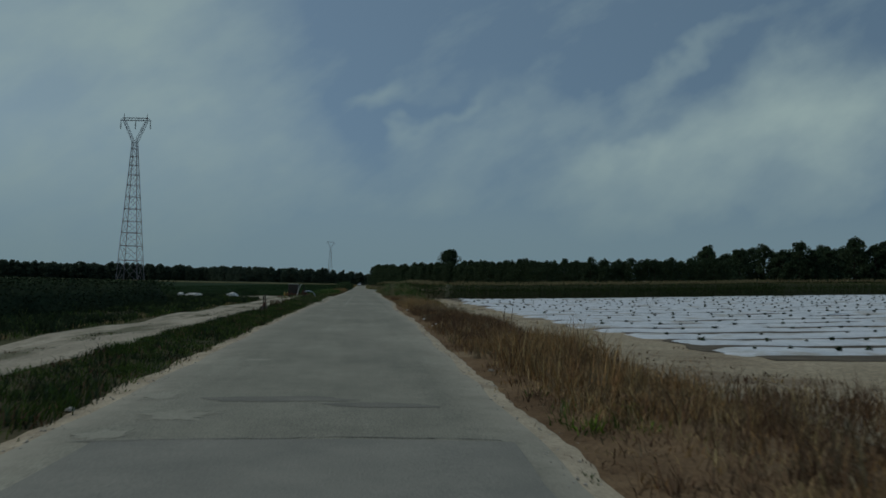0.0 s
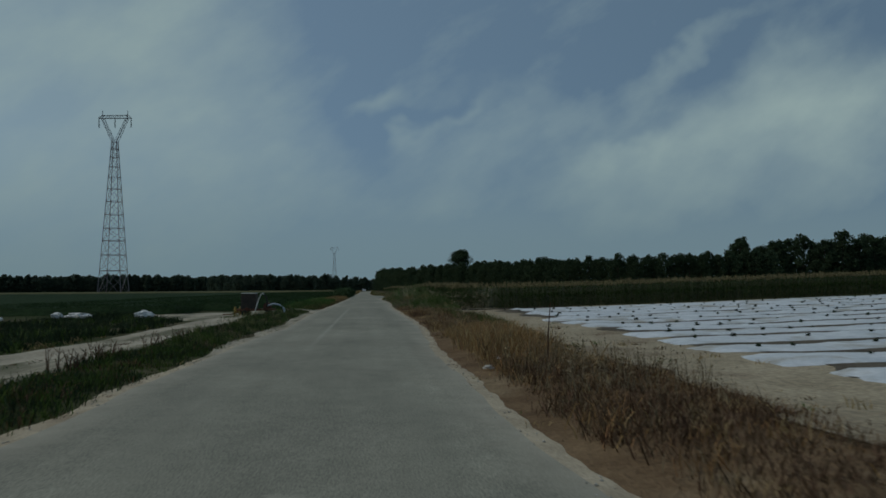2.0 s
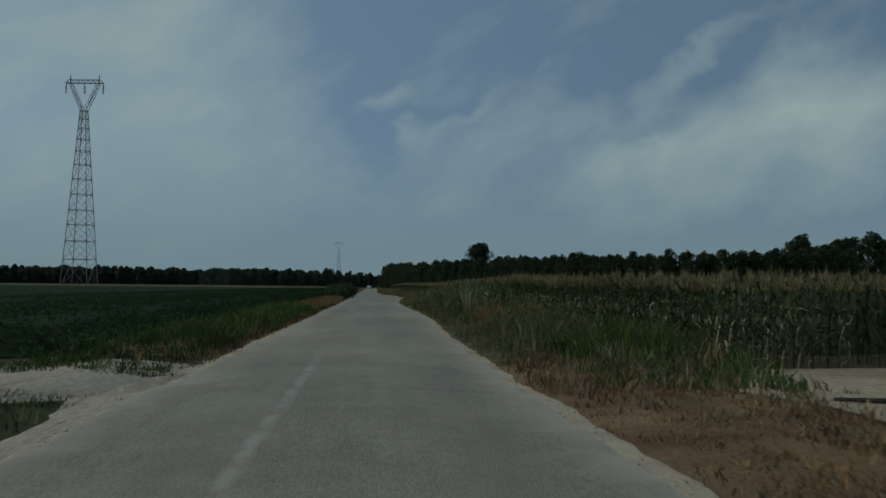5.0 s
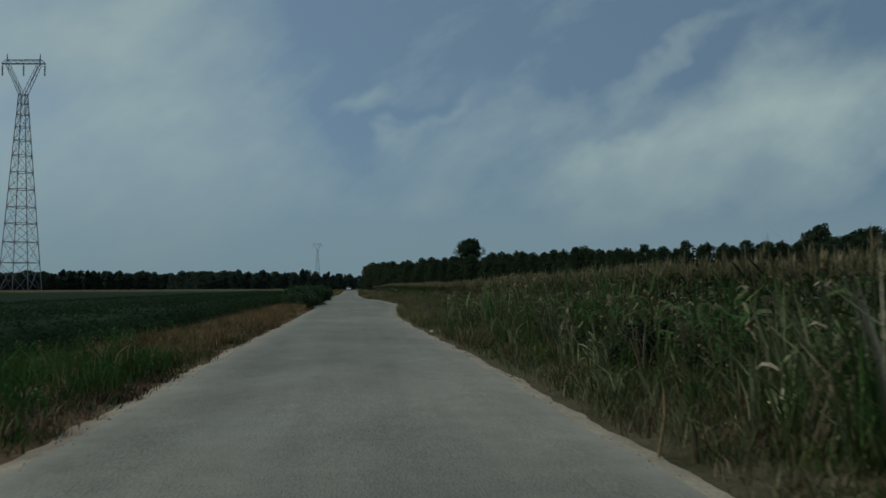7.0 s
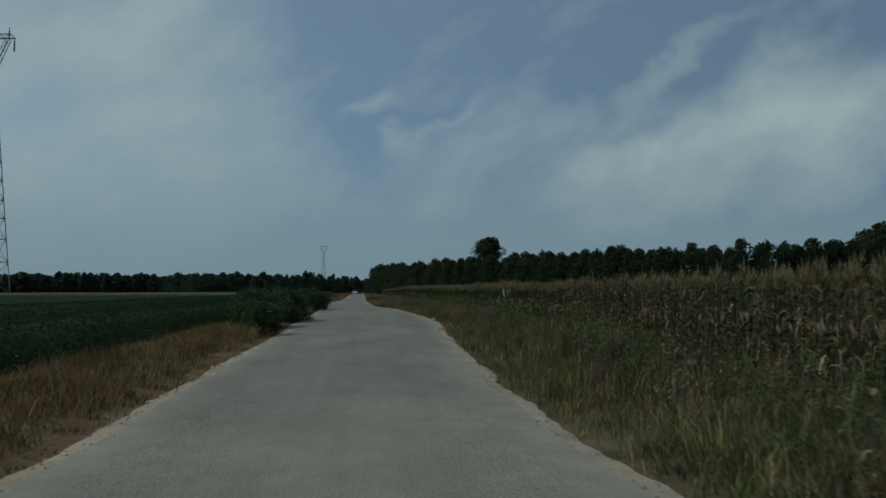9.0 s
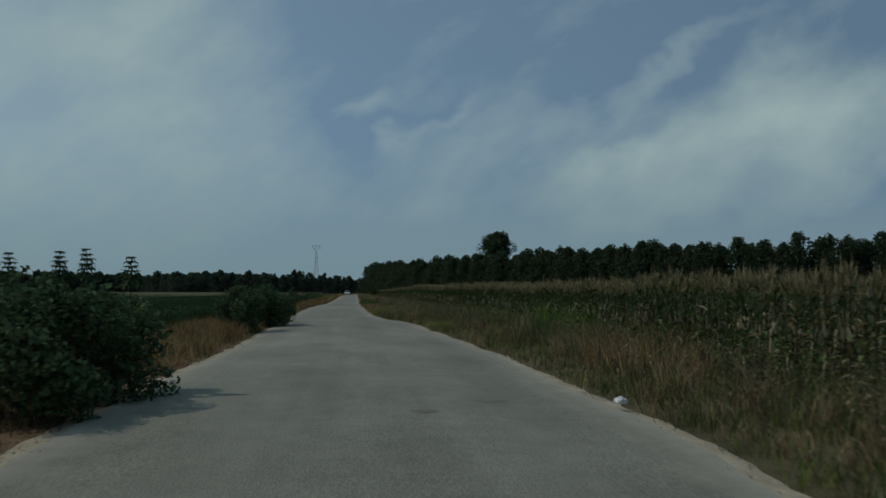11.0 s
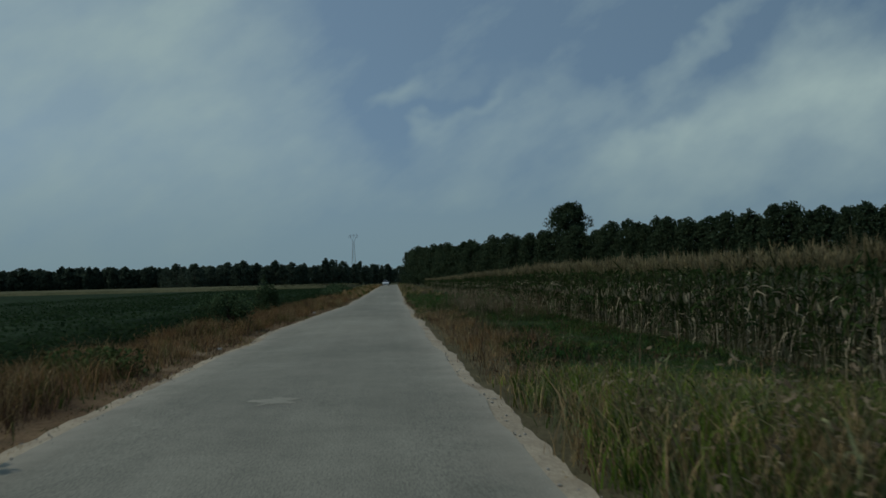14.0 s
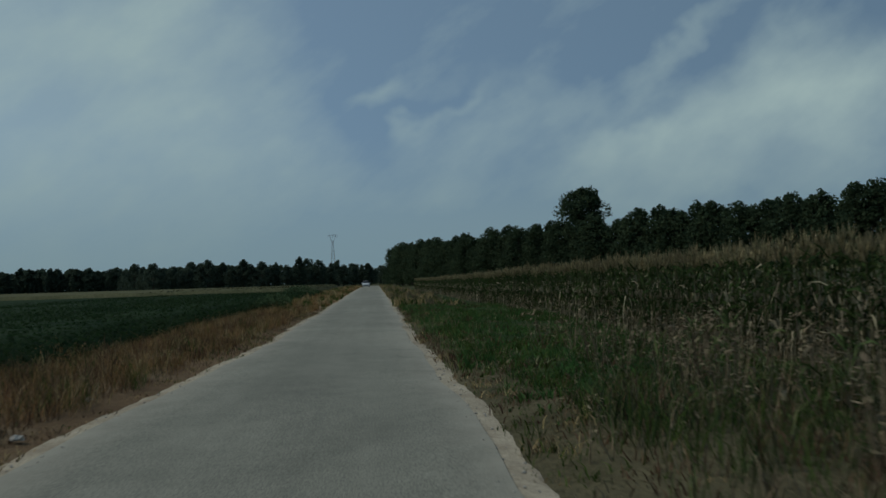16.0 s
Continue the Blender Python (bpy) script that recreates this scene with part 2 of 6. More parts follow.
def wheel_streaks(m):
    """Long faint lighter and darker streaks along the road, worn by traffic."""
    nt = m.node_tree
    bs = nt.nodes["Principled BSDF"]
    old = bs.inputs["Base Color"].links[0].from_socket
    tc = nt.nodes.new("ShaderNodeTexCoord")
    out = old
    for scale, lo, hi in (((1.1, 0.02, 1), 0.92, 1.06), ((5.0, 0.12, 1), 0.96, 1.04), ((0.5, 0.4, 1), 0.91, 1.08), ((3.0, 2.6, 1), 0.93, 1.07)):
        mp = nt.nodes.new("ShaderNodeMapping")
        mp.inputs["Scale"].default_value = scale
        link(nt, tc.outputs["Object"], mp.inputs["Vector"])
        n = nt.nodes.new("ShaderNodeTexNoise")
        n.inputs["Scale"].default_value, n.inputs["Detail"].default_value = 1.0, 5
        link(nt, mp.outputs[0], n.inputs["Vector"])
        r = nt.nodes.new("ShaderNodeMapRange")
        link(nt, n.outputs[0], r.inputs[0])
        for i, v in enumerate((0.32, 0.68, lo, hi)):
            r.inputs[i + 1].default_value = v
        hs = nt.nodes.new("ShaderNodeHueSaturation")
        link(nt, out, hs.inputs["Color"])
        link(nt, r.outputs[0], hs.inputs["Value"])
        out = hs.outputs[0]
    link(nt, out, bs.inputs["Base Color"])


wheel_streaks(M_asphalt)
worn_seam(M_asphalt, -0.98, 46, 88, (0.325, 0.317, 0.258))
M_patch = surf("asphalt_patch", (0.185, 0.184, 0.154), (0.233, 0.229, 0.190), 1.2, 60, 0.85, 0.5, 0.006)
M_mend = surf("dark_mended_asphalt", (0.150, 0.148, 0.122), (0.195, 0.190, 0.155), 2.0, 60, 0.9, 0.5, 0.006)
M_worn = surf("pale_worn_asphalt", (0.262, 0.256, 0.200), (0.312, 0.304, 0.240), 1.5, 60, 0.9, 0.4, 0.006)
M_crack = surf("dark_joint", (0.155, 0.153, 0.128), (0.235, 0.23, 0.195), 3, 60, 0.95, 0.3)
M_dust = surf("dusty_gravel", (0.33, 0.28, 0.195), (0.47, 0.405, 0.29), 1.4, 30, 0.95, 0.8, 0.02, (0.27, 0.22, 0.15), 0.5, 0.55)
M_ground = surf("dry_earth", (0.070, 0.066, 0.038), (0.115, 0.100, 0.060), 0.35, 14, 0.95, 0.8, 0.04, (0.050, 0.062, 0.026), 0.05, 0.42, spec=0.04)
M_sand = surf("sandy_soil", (0.285, 0.240, 0.158), (0.395, 0.335, 0.228), 0.5, 12, 0.95, 0.9, 0.04, (0.20, 0.155, 0.098), 0.25, 0.50, contrast=0.38)
M_track = surf("pale_track_dirt", (0.25, 0.225, 0.165), (0.40, 0.36, 0.275), 0.7, 16, 0.95, 0.8, 0.03, (0.13, 0.125, 0.075), 0.5, 0.50, stretch=(1.4, 0.3, 1))
M_brown = surf("dead_brown_litter", (0.122, 0.080, 0.046), (0.212, 0.146, 0.084), 0.8, 18, 0.95, 1.0, 0.04, (0.26, 0.20, 0.125), 0.35, 0.55, spec=0.04)
M_olive = surf("olive_grass_litter", (0.072, 0.066, 0.036), (0.135, 0.118, 0.068), 0.8, 18, 0.95, 1.0, 0.04, (0.18, 0.150, 0.095), 0.35, 0.58, spec=0.04)
M_greenmat = surf("low_green_ground_cover", (0.026, 0.048, 0.018), (0.050, 0.076, 0.028), 1.5, 20, 0.9, 1.0, 0.05, (0.080, 0.070, 0.040), 0.6, 0.54, spec=0.03)
M_film = surf("white_plastic_film", (0.50, 0.54, 0.56), (0.70, 0.725, 0.735), 1.2, 9, 0.45, 0.6, 0.03, (0.36, 0.33, 0.26), 0.45, 0.53, spec=0.5, contrast=0.14)
M_green = surf("green_grass_blade", (0.040, 0.074, 0.017), (0.080, 0.118, 0.028), 0.5, 20, 0.7, 0, island=0.45, thin=0.25)
M_lush = surf("lush_green_blade", (0.044, 0.108, 0.030), (0.080, 0.155, 0.046), 0.5, 20, 0.7, 0, island=0.4, thin=0.25)
M_straw = surf("straw_blade", (0.30, 0.215, 0.105), (0.42, 0.32, 0.165), 0.5, 20, 0.8, 0, island=0.4, thin=0.2)
M_rust = surf("rust_dry_blade", (0.235, 0.135, 0.058), (0.35, 0.215, 0.098), 0.4, 20, 0.8, 0, island=0.4, thin=0.2)
M_dead = surf("dead_brown_stalk", (0.088, 0.053, 0.034), (0.155, 0.100, 0.060), 0.5, 20, 0.85, 0, island=0.5, thin=0.1)
M_grey = surf("grey_dry_stalk", (0.155, 0.122, 0.076), (0.235, 0.19, 0.12), 0.5, 20, 0.85, 0, island=0.45, thin=0.15)
M_weed = surf("weed_leaf", (0.060, 0.094, 0.032), (0.120, 0.150, 0.055), 0.6, 20, 0.65, 0, island=0.5, thin=0.25)
M_sage = surf("grey_green_blade", (0.135, 0.155, 0.072), (0.230, 0.245, 0.125), 0.6, 20, 0.75, 0, island=0.45, thin=0.2)
M_yellow = surf("yellow_green_leaf", (0.12, 0.19, 0.025), (0.20, 0.26, 0.045), 0.8, 20, 0.6, 0, island=0.4, thin=0.3)
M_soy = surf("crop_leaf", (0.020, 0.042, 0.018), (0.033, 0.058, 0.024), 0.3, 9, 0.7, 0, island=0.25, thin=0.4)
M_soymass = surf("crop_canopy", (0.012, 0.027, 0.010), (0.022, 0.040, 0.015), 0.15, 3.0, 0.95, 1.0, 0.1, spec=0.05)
M_stubble = surf("pale_olive_grain", (0.085, 0.090, 0.046), (0.125, 0.122, 0.066), 0.3, 4.0, 0.95, 0.6, 0.1, spec=0.04)
M_darkcrop = surf("dark_crop_leaf", (0.021, 0.036, 0.018), (0.040, 0.058, 0.029), 0.3, 9, 0.75, 0, island=0.4, thin=0.1)
M_cornleaf = surf("corn_leaf_green", (0.025, 0.047, 0.015), (0.052, 0.080, 0.024), 0.6, 20, 0.55, 0, island=0.45, thin=0.25, spec=0.25)
M_corndry = surf("corn_leaf_dry", (0.19, 0.16, 0.10), (0.44, 0.385, 0.265), 0.6, 20, 0.75, 0, island=0.45, thin=0.2)
M_tassel = surf("corn_tassel", (0.22, 0.180, 0.098), (0.34, 0.285, 0.155), 0.6, 20, 0.8, 0, island=0.4, thin=0.2)
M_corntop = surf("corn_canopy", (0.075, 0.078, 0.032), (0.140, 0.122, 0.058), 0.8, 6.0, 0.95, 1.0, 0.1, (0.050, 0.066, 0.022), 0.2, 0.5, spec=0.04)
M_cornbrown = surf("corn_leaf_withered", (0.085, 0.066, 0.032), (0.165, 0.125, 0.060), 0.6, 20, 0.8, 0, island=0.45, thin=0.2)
# dark tone that stands for the shade between the inner stalks
M_cornmass = surf("corn_inner_shade", (0.026, 0.032, 0.015), (0.050, 0.054, 0.027), 1.2, 5.0, 0.9, 1.0, 0.1, stretch=(1, 1, 0.25))
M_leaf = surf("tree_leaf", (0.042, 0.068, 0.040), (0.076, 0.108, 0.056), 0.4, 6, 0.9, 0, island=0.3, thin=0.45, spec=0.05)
# paler, bluer leaf for the far trees: distance haze put into the colour
M_hazeleaf = surf("hazed_tree_leaf", (0.058, 0.084, 0.062), (0.088, 0.120, 0.082), 0.2, 3, 0.9, 0, island=0.25, thin=0.45, spec=0.05)
M_bushleaf = surf("bush_leaf", (0.054, 0.088, 0.042), (0.094, 0.135, 0.062), 0.8, 15, 0.6, 0, island=0.5, thin=0.25)
M_bark = surf("bark", (0.040, 0.032, 0.025), (0.085, 0.070, 0.054), 6, 30, 0.95, 0.8, 0.02)
M_steel = surf("galvanised_steel", (0.25, 0.225, 0.235), (0.34, 0.31, 0.32), 0.6, 8, 0.6, 0, metal=0.15, third=(0.20, 0.14, 0.135), third_scale=0.3, third_at=0.58)
M_glassins = surf("insulator_glass", (0.10, 0.12, 0.12), (0.16, 0.18, 0.18), 4, 20, 0.2, 0, spec=0.6)
M_rusty = surf("rusty_red_iron", (0.085, 0.036, 0.024), (0.15, 0.060, 0.038), 6, 40, 0.8, 0.4, 0.004, (0.10, 0.06, 0.04), 4, 0.55)
M_enginebox = surf("dark_engine_cover", (0.032, 0.027, 0.022), (0.060, 0.048, 0.038), 5, 30, 0.6, 0.2, 0.003, (0.09, 0.06, 0.04), 3, 0.6)
M_whitepaint = surf("chalky_white_pipe", (0.50, 0.50, 0.47), (0.66, 0.66, 0.63), 5, 30, 0.5, 0.1, 0.002, (0.35, 0.30, 0.24), 6, 0.62)
M_yellowpaint = surf("yellow_machine_paint", (0.26, 0.175, 0.04), (0.38, 0.26, 0.06), 5, 30, 0.55, 0.1, 0.002, (0.25, 0.15, 0.06), 5, 0.6)
M_bluehose = surf("pale_blue_hose", (0.30, 0.36, 0.42), (0.42, 0.48, 0.53), 5, 30, 0.5, 0.1, 0.002)
M_rubber = surf("black_rubber", (0.018, 0.018, 0.018), (0.035, 0.034, 0.033), 8, 50, 0.85, 0.2, 0.003)
M_carpaint = surf("white_car_paint", (0.72, 0.73, 0.74), (0.78, 0.79, 0.80), 2, 30, 0.25, 0, spec=0.6, contrast=0.03)
M_carglass = surf("dark_car_glass", (0.010, 0.012, 0.014), (0.018, 0.020, 0.022), 2, 20, 0.08, 0, spec=0.8, contrast=0.05)
M_lamp = surf("headlight_glass", (0.55, 0.57, 0.60), (0.70, 0.72, 0.74), 8, 40, 0.1, 0, spec=0.8)
M_bag = surf("dirty_white_sack", (0.55, 0.55, 0.53), (0.74, 0.74, 0.73), 5, 25, 0.65, 0.6, 0.02, (0.42, 0.38, 0.32), 4, 0.6)
M_sign = surf("white_sign_board", (0.70, 0.71, 0.71), (0.78, 0.79, 0.79), 5, 40, 0.5, 0.05, 0.001)
M_ink = surf("dark_print", (0.05, 0.06, 0.06), (0.09, 0.10, 0.10), 8, 40, 0.6, 0)
M_wood = surf("weathered_wood", (0.20, 0.16, 0.12), (0.32, 0.27, 0.21), 5, 40, 0.85, 0.4, 0.004, stretch=(1, 1, 0.2))
M_stone = surf("pale_stone", (0.33, 0.31, 0.27), (0.46, 0.44, 0.39), 6, 30, 0.9, 0.6, 0.01)

RNG = np.random.default_rng(7)


# ---------------------------------------------------------------- mesh helpers
def solid(name, bm, material, parent=None, label=""):
    """Links a bmesh as one mesh object, under parent if given."""
    me = bpy.data.meshes.new(name)
    bm.normal_update()
    bm.to_mesh(me)
    bm.free()
    me.materials.append(material)
    ob = new(name, me)
    if parent:
        ob.parent = parent
    if label:
        ob["label"] = label
    return ob


def soup(name, verts, tris, materials, index=None, parent=None):
    """One mesh from arrays of vertices and triangles; index: the material of each triangle."""
    me = bpy.data.meshes.new(name)
    verts = np.asarray(verts, np.float32)
    tris = np.asarray(tris, np.int32)
    me.vertices.add(len(verts))
    me.vertices.foreach_set("co", verts.ravel())
    me.loops.add(tris.size)
    me.loops.foreach_set("vertex_index", tris.ravel())
    me.polygons.add(len(tris))
    me.polygons.foreach_set("loop_start", np.arange(0, tris.size, 3, dtype=np.int32))
    me.polygons.foreach_set("loop_total", np.full(len(tris), 3, np.int32))
    for m in materials:
        me.materials.append(m)
    if index is not None:
        me.polygons.foreach_set("material_index", np.asarray(index, np.int32))
    me.update(calc_edges=True)
    ob = new(name, me)
    if parent:
        ob.parent = parent
    return ob


def tube(bm, points, radii, sides=6, cap=True):
    """A tapered tube along points."""
    rings = []
    n = len(points)
    for i, p in enumerate(points):
        p = Vector(p)
        d = (Vector(points[min(i + 1, n - 1)]) - Vector(points[max(i - 1, 0)])).normalized()
        a = d.orthogonal().normalized()
        b = d.cross(a)
        r = radii[i] if isinstance(radii, (list, tuple)) else radii
        rings.append([bm.verts.new(p + r * (a * math.cos(2 * math.pi * k / sides) + b * math.sin(2 * math.pi * k / sides))) for k in range(sides)])
    for lo, hi in zip(rings, rings[1:]):
        for k in range(sides):
            bm.faces.new((lo[k], lo[(k + 1) % sides], hi[(k + 1) % sides], hi[k]))
    if cap:
        bm.faces.new(rings[0][::-1])
        bm.faces.new(rings[-1])


def box(bm, cx, cy, cz, sx, sy, sz, bevel=0.0):
    """A box by its centre and size, with softened edges if bevel is given."""
    g = bmesh.ops.create_cube(bm, size=1.0, matrix=Matrix.LocRotScale((cx, cy, cz), None, (sx, sy, sz)))
    if bevel:
        edges = list({e for v in g["verts"] for e in v.link_edges})
        bmesh.ops.bevel(bm, geom=edges, offset=bevel, segments=2, affect="EDGES", profile=0.6)


def grid_sheet(name, xs, ys, height, material, kind="structure", label="", category=""):
    """A sheet over the lines xs and ys; height(x, y) works on arrays."""
    X, Y = np.meshgrid(xs, ys, indexing="ij")
    Z = height(X, Y)
    v = np.stack([X, Y, Z], -1).reshape(-1, 3)
    nx, ny = X.shape
    i = (np.arange(nx - 1)[:, None] * ny + np.arange(ny - 1)[None]).ravel()
    t = np.concatenate([np.stack([i, i + ny, i + ny + 1], 1), np.stack([i, i + ny + 1, i + 1], 1)])
    ob = soup(name, v, t, [material])
    return tagged(ob, label, category, "", kind)


def ripple(x, y, s=1.0, seed=0.0):
    """Cheap smooth unevenness, -1 to 1."""
    return (np.sin(x * 1.7 * s + 1.3 * np.sin(y * 0.6 * s + seed)) + np.sin(y * 1.3 * s + seed * 2 + 1.1 * np.sin(x * 0.9 * s)) + np.sin((x + y) * 0.53 * s + seed)) / 3


# ---------------------------------------------------------------- the plan of the road
LEFT = ((-40, -2.6), (10, -2.6), (30, -2.8), (50, -2.75), (57, -2.5), (75, -2.7), (90, -2.6), (103, -2.5), (115, -2.52), (130, -2.4), (150, -2.35), (160, -2.6), (175, -2.6),
        (192, -2.85), (205, -3.2), (218, -3.22), (226, -3.0), (232, -2.80), (240, -2.55), (260, -2.5), (320, -2.7), (461, -3.0))
RIGHT = ((-40, 1.6), (15, 1.5), (30, 1.7), (45, 1.6), (58, 2.0), (75, 1.9), (90, 1.75), (105, 2.1), (113, 2.05), (121, 1.78), (135, 1.74), (150, 2.4), (157, 3.0),
         (168, 3.0), (180, 2.60), (184, 2.50), (187, 2.15), (190, 1.52), (193, 1.28), (196, 1.08), (201, 0.92), (206, 0.82), (215, 0.72), (240, 0.65), (300, 0.9), (461, 1.5))


WEAR = np.random.default_rng(17)
WEAR_Y = np.arange(-42, 464, 0.7)
WEAR_L = np.convolve(WEAR.normal(0, 0.10, len(WEAR_Y)), (0.3, 0.5, 0.3), "same")
WEAR_R = np.convolve(WEAR.normal(0, 0.10, len(WEAR_Y)), (0.3, 0.5, 0.3), "same")


def left_edge(y):
    return np.interp(y, *zip(*LEFT)) + 0.08 * np.clip((np.asarray(y) - 85) / 20, 0, 1) + 0.55 * np.interp(y, WEAR_Y, WEAR_L)


def right_edge(y):
    return np.interp(y, *zip(*RIGHT)) + 0.55 * np.interp(y, WEAR_Y, WEAR_R)


def field_rise(x, y):
    """The fields right of the road climb gently away from it, and level out further along."""
    x, y = np.asarray(x, float), np.asarray(y, float)
    k = np.minimum(x, 60.0) - 12.0
    lift = 0.028 * (np.sqrt(k * k + 16.0) + k) / 2 * np.clip((x - 4.0) / 4.0, 0, 1)
    return lift * np.clip((235.0 - y) / 125.0, 0, 1)


def ground_height(x, y):
    l, r = np.interp(y, *zip(*LEFT)), np.interp(y, *zip(*RIGHT))
    out = np.maximum(np.maximum(l - x, x - r), 0.0)
    rise = np.clip(out / 0.8, 0, 1)
    berm = 0.10 * np.exp(-((out - 1.6) / 0.9) ** 2) * (np.abs(x) < 12)
    return field_rise(x, y) - 0.05 + rise * 0.03 * ripple(x, y, 1.0) + berm * rise - 0.05 * np.clip((out - 2.5) / 2, 0, 1)


def line(x):
    return lambda y: np.asarray(y) * 0 + x


def off_r(d):
    return lambda y: right_edge(y) + d


def off_l(d):
    return lambda y: left_edge(y) - d


# ---------------------------------------------------------------- ground and road
near_x = np.arange(-14, 14.01, 0.5)
far_x = np.array([20, 30, 45, 70, 110, 180, 300, 600, 1200, 2400])
xs = np.concatenate([-far_x[::-1], near_x, far_x])
ys = np.concatenate([[-1500, -600, -250, -100, -60], np.arange(-40, 300, 1.0), np.arange(300, 470, 4.0), [480, 500, 540, 600, 700, 900, 1300, 2000, 3200]])
grid_sheet("ground", xs, ys, ground_height, M_ground, label="dry brown farmland soil with sparse grass", category="ground")


def ribbon(name, y0, y1, step, lo, hi, lift, material, label, category, cols=4, kind="structure", margin=False, skirt=0, power=1.0):
    """A strip along the road between two lines lo(y) and hi(y)."""
    yy = np.arange(y0, y1 + step / 2, step)
    a, b = lo(yy), hi(yy)
    k = np.linspace(0, 1, cols) ** power
    X = a[:, None] + (b - a)[:, None] * k[None]
    Y = np.repeat(yy[:, None], cols, 1)
    Z = lift(X, Y) if callable(lift) else np.full(X.shape, lift)
    if skirt:
        Z = Z.copy()
        for c, on in ((0, skirt in (1, 2)), (-1, skirt in (1, 3))):
            if on:
                Z[:, c] = ground_height(X[:, c], Y[:, c]) - 0.05
    v = np.stack([X, Y, Z], -1).reshape(-1, 3)
    i = (np.arange(len(yy) - 1)[:, None] * cols + np.arange(cols - 1)[None]).ravel()
    t = np.concatenate([np.stack([i, i + 1, i + cols + 1], 1), np.stack([i, i + cols + 1, i + cols], 1)])
    ob = soup(name, v, t, [material])
    if margin:
        d = np.minimum(X - a[:, None], b[:, None] - X).astype(np.float32)
        ob.data.attributes.new("margin", "FLOAT", "POINT").data.foreach_set("value", d.ravel())
    return tagged(ob, label, category, "", kind)


def crown(x, y):
    """The road's slightly cambered, uneven top."""
    mid, half = (left_edge(y) + right_edge(y)) / 2, (right_edge(y) - left_edge(y)) / 2
    return 0.03 * (1 - ((x - mid) / half) ** 2) + 0.006 * ripple(x, y, 0.7)


ribbon("road", -40, 461, 0.25, left_edge, right_edge, crown, M_asphalt, "narrow straight country road of pale worn asphalt", "road", 25, margin=True)


def bend(y0, steps=24):
    """The road's far end, turning away behind the fields."""
    v, t = [], []
    for k in range(steps + 1):
        a = radians(80) * k / steps
        for s in (-3.0, 1.5):
            rad = 24 - s
            v.append((24 - rad * math.cos(a), y0 + rad * math.sin(a), 0.0))
    for k in range(steps):
        i = 2 * k
        t += [(i, i + 1, i + 3), (i, i + 3, i + 2)]
    return tagged(soup("road_bend", v, t, [M_asphalt]), "far end of the asphalt road turning off", "road", "", "structure")


bend(461)
EDGE_RNG = np.random.default_rng(5)
EDGE_Y = np.arange(-41, 463, 0.16)
EDGE_L = np.convolve(EDGE_RNG.uniform(0.0, 1.0, len(EDGE_Y)), np.ones(9) / 9, "same") ** 1.3
EDGE_R = np.convolve(EDGE_RNG.uniform(0.0, 1.0, len(EDGE_Y)), np.ones(9) / 9, "same") ** 1.3


def settled(x, y):
    """Loose gravel that falls off from the asphalt's edge to the ground."""
    out = np.maximum(left_edge(y) - x, x - right_edge(y))
    return np.where(out < 0, -0.012, np.maximum(-0.010 - 0.10 * np.maximum(out, 0), ground_height(x, y) + 0.006) + 0.006 * ripple(x * 9, y * 7, 1.0))


ribbon("road_shoulder", -40, 461, 0.16, lambda y: left_edge(y) - 0.18 - 0.60 * np.interp(y, EDGE_Y, EDGE_L), lambda y: left_edge(y) + 0.30, settled, M_dust, "pale dusty gravel along the edge of the road", "road shoulder", 9, skirt=2)
ribbon("road_shoulder", -40, 461, 0.16, lambda y: right_edge(y) - 0.30, lambda y: right_edge(y) + 0.20 + 0.50 * np.interp(y, EDGE_Y, EDGE_R), settled, M_dust, "pale dusty gravel along the edge of the road", "road shoulder", 9, skirt=3)
ribbon("road_patch", -40, 7.0, 0.5, lambda y: left_edge(y) + 0.5, lambda y: right_edge(y) - 0.25, lambda x, y: crown(x, y) + 0.004, M_patch, "slightly darker repaired stretch of asphalt", "road", 12)


def road_joint(y, x0, x1, width, seed):
    """A thin wandering joint across the asphalt."""
    rng = np.random.default_rng(seed)
    x = np.arange(x0, x1, 0.06)
    yy = y + np.cumsum(rng.normal(0, 0.012, len(x))) + 0.08 * np.sin(x * 1.3 + seed)
    w = width * rng.uniform(0.15, 1.0, len(x))
    z = crown(x, yy) + 0.006
    v = np.concatenate([np.stack([x, yy - w / 2, z], 1), np.stack([x, yy + w / 2, z], 1)])
    n = len(x)
    k = np.arange(n - 1)
    t = np.concatenate([np.stack([k, k + 1, k + 1 + n], 1), np.stack([k, k + 1 + n, k + n], 1)])
    return tagged(soup("road_joint", v, t, [M_crack]), "thin dark joint across the asphalt", "road", "", "structure")


road_joint(7.05, -2.3, 1.2, 0.045, 1)
road_joint(80.4, -2.4, 1.5, 0.03, 2)
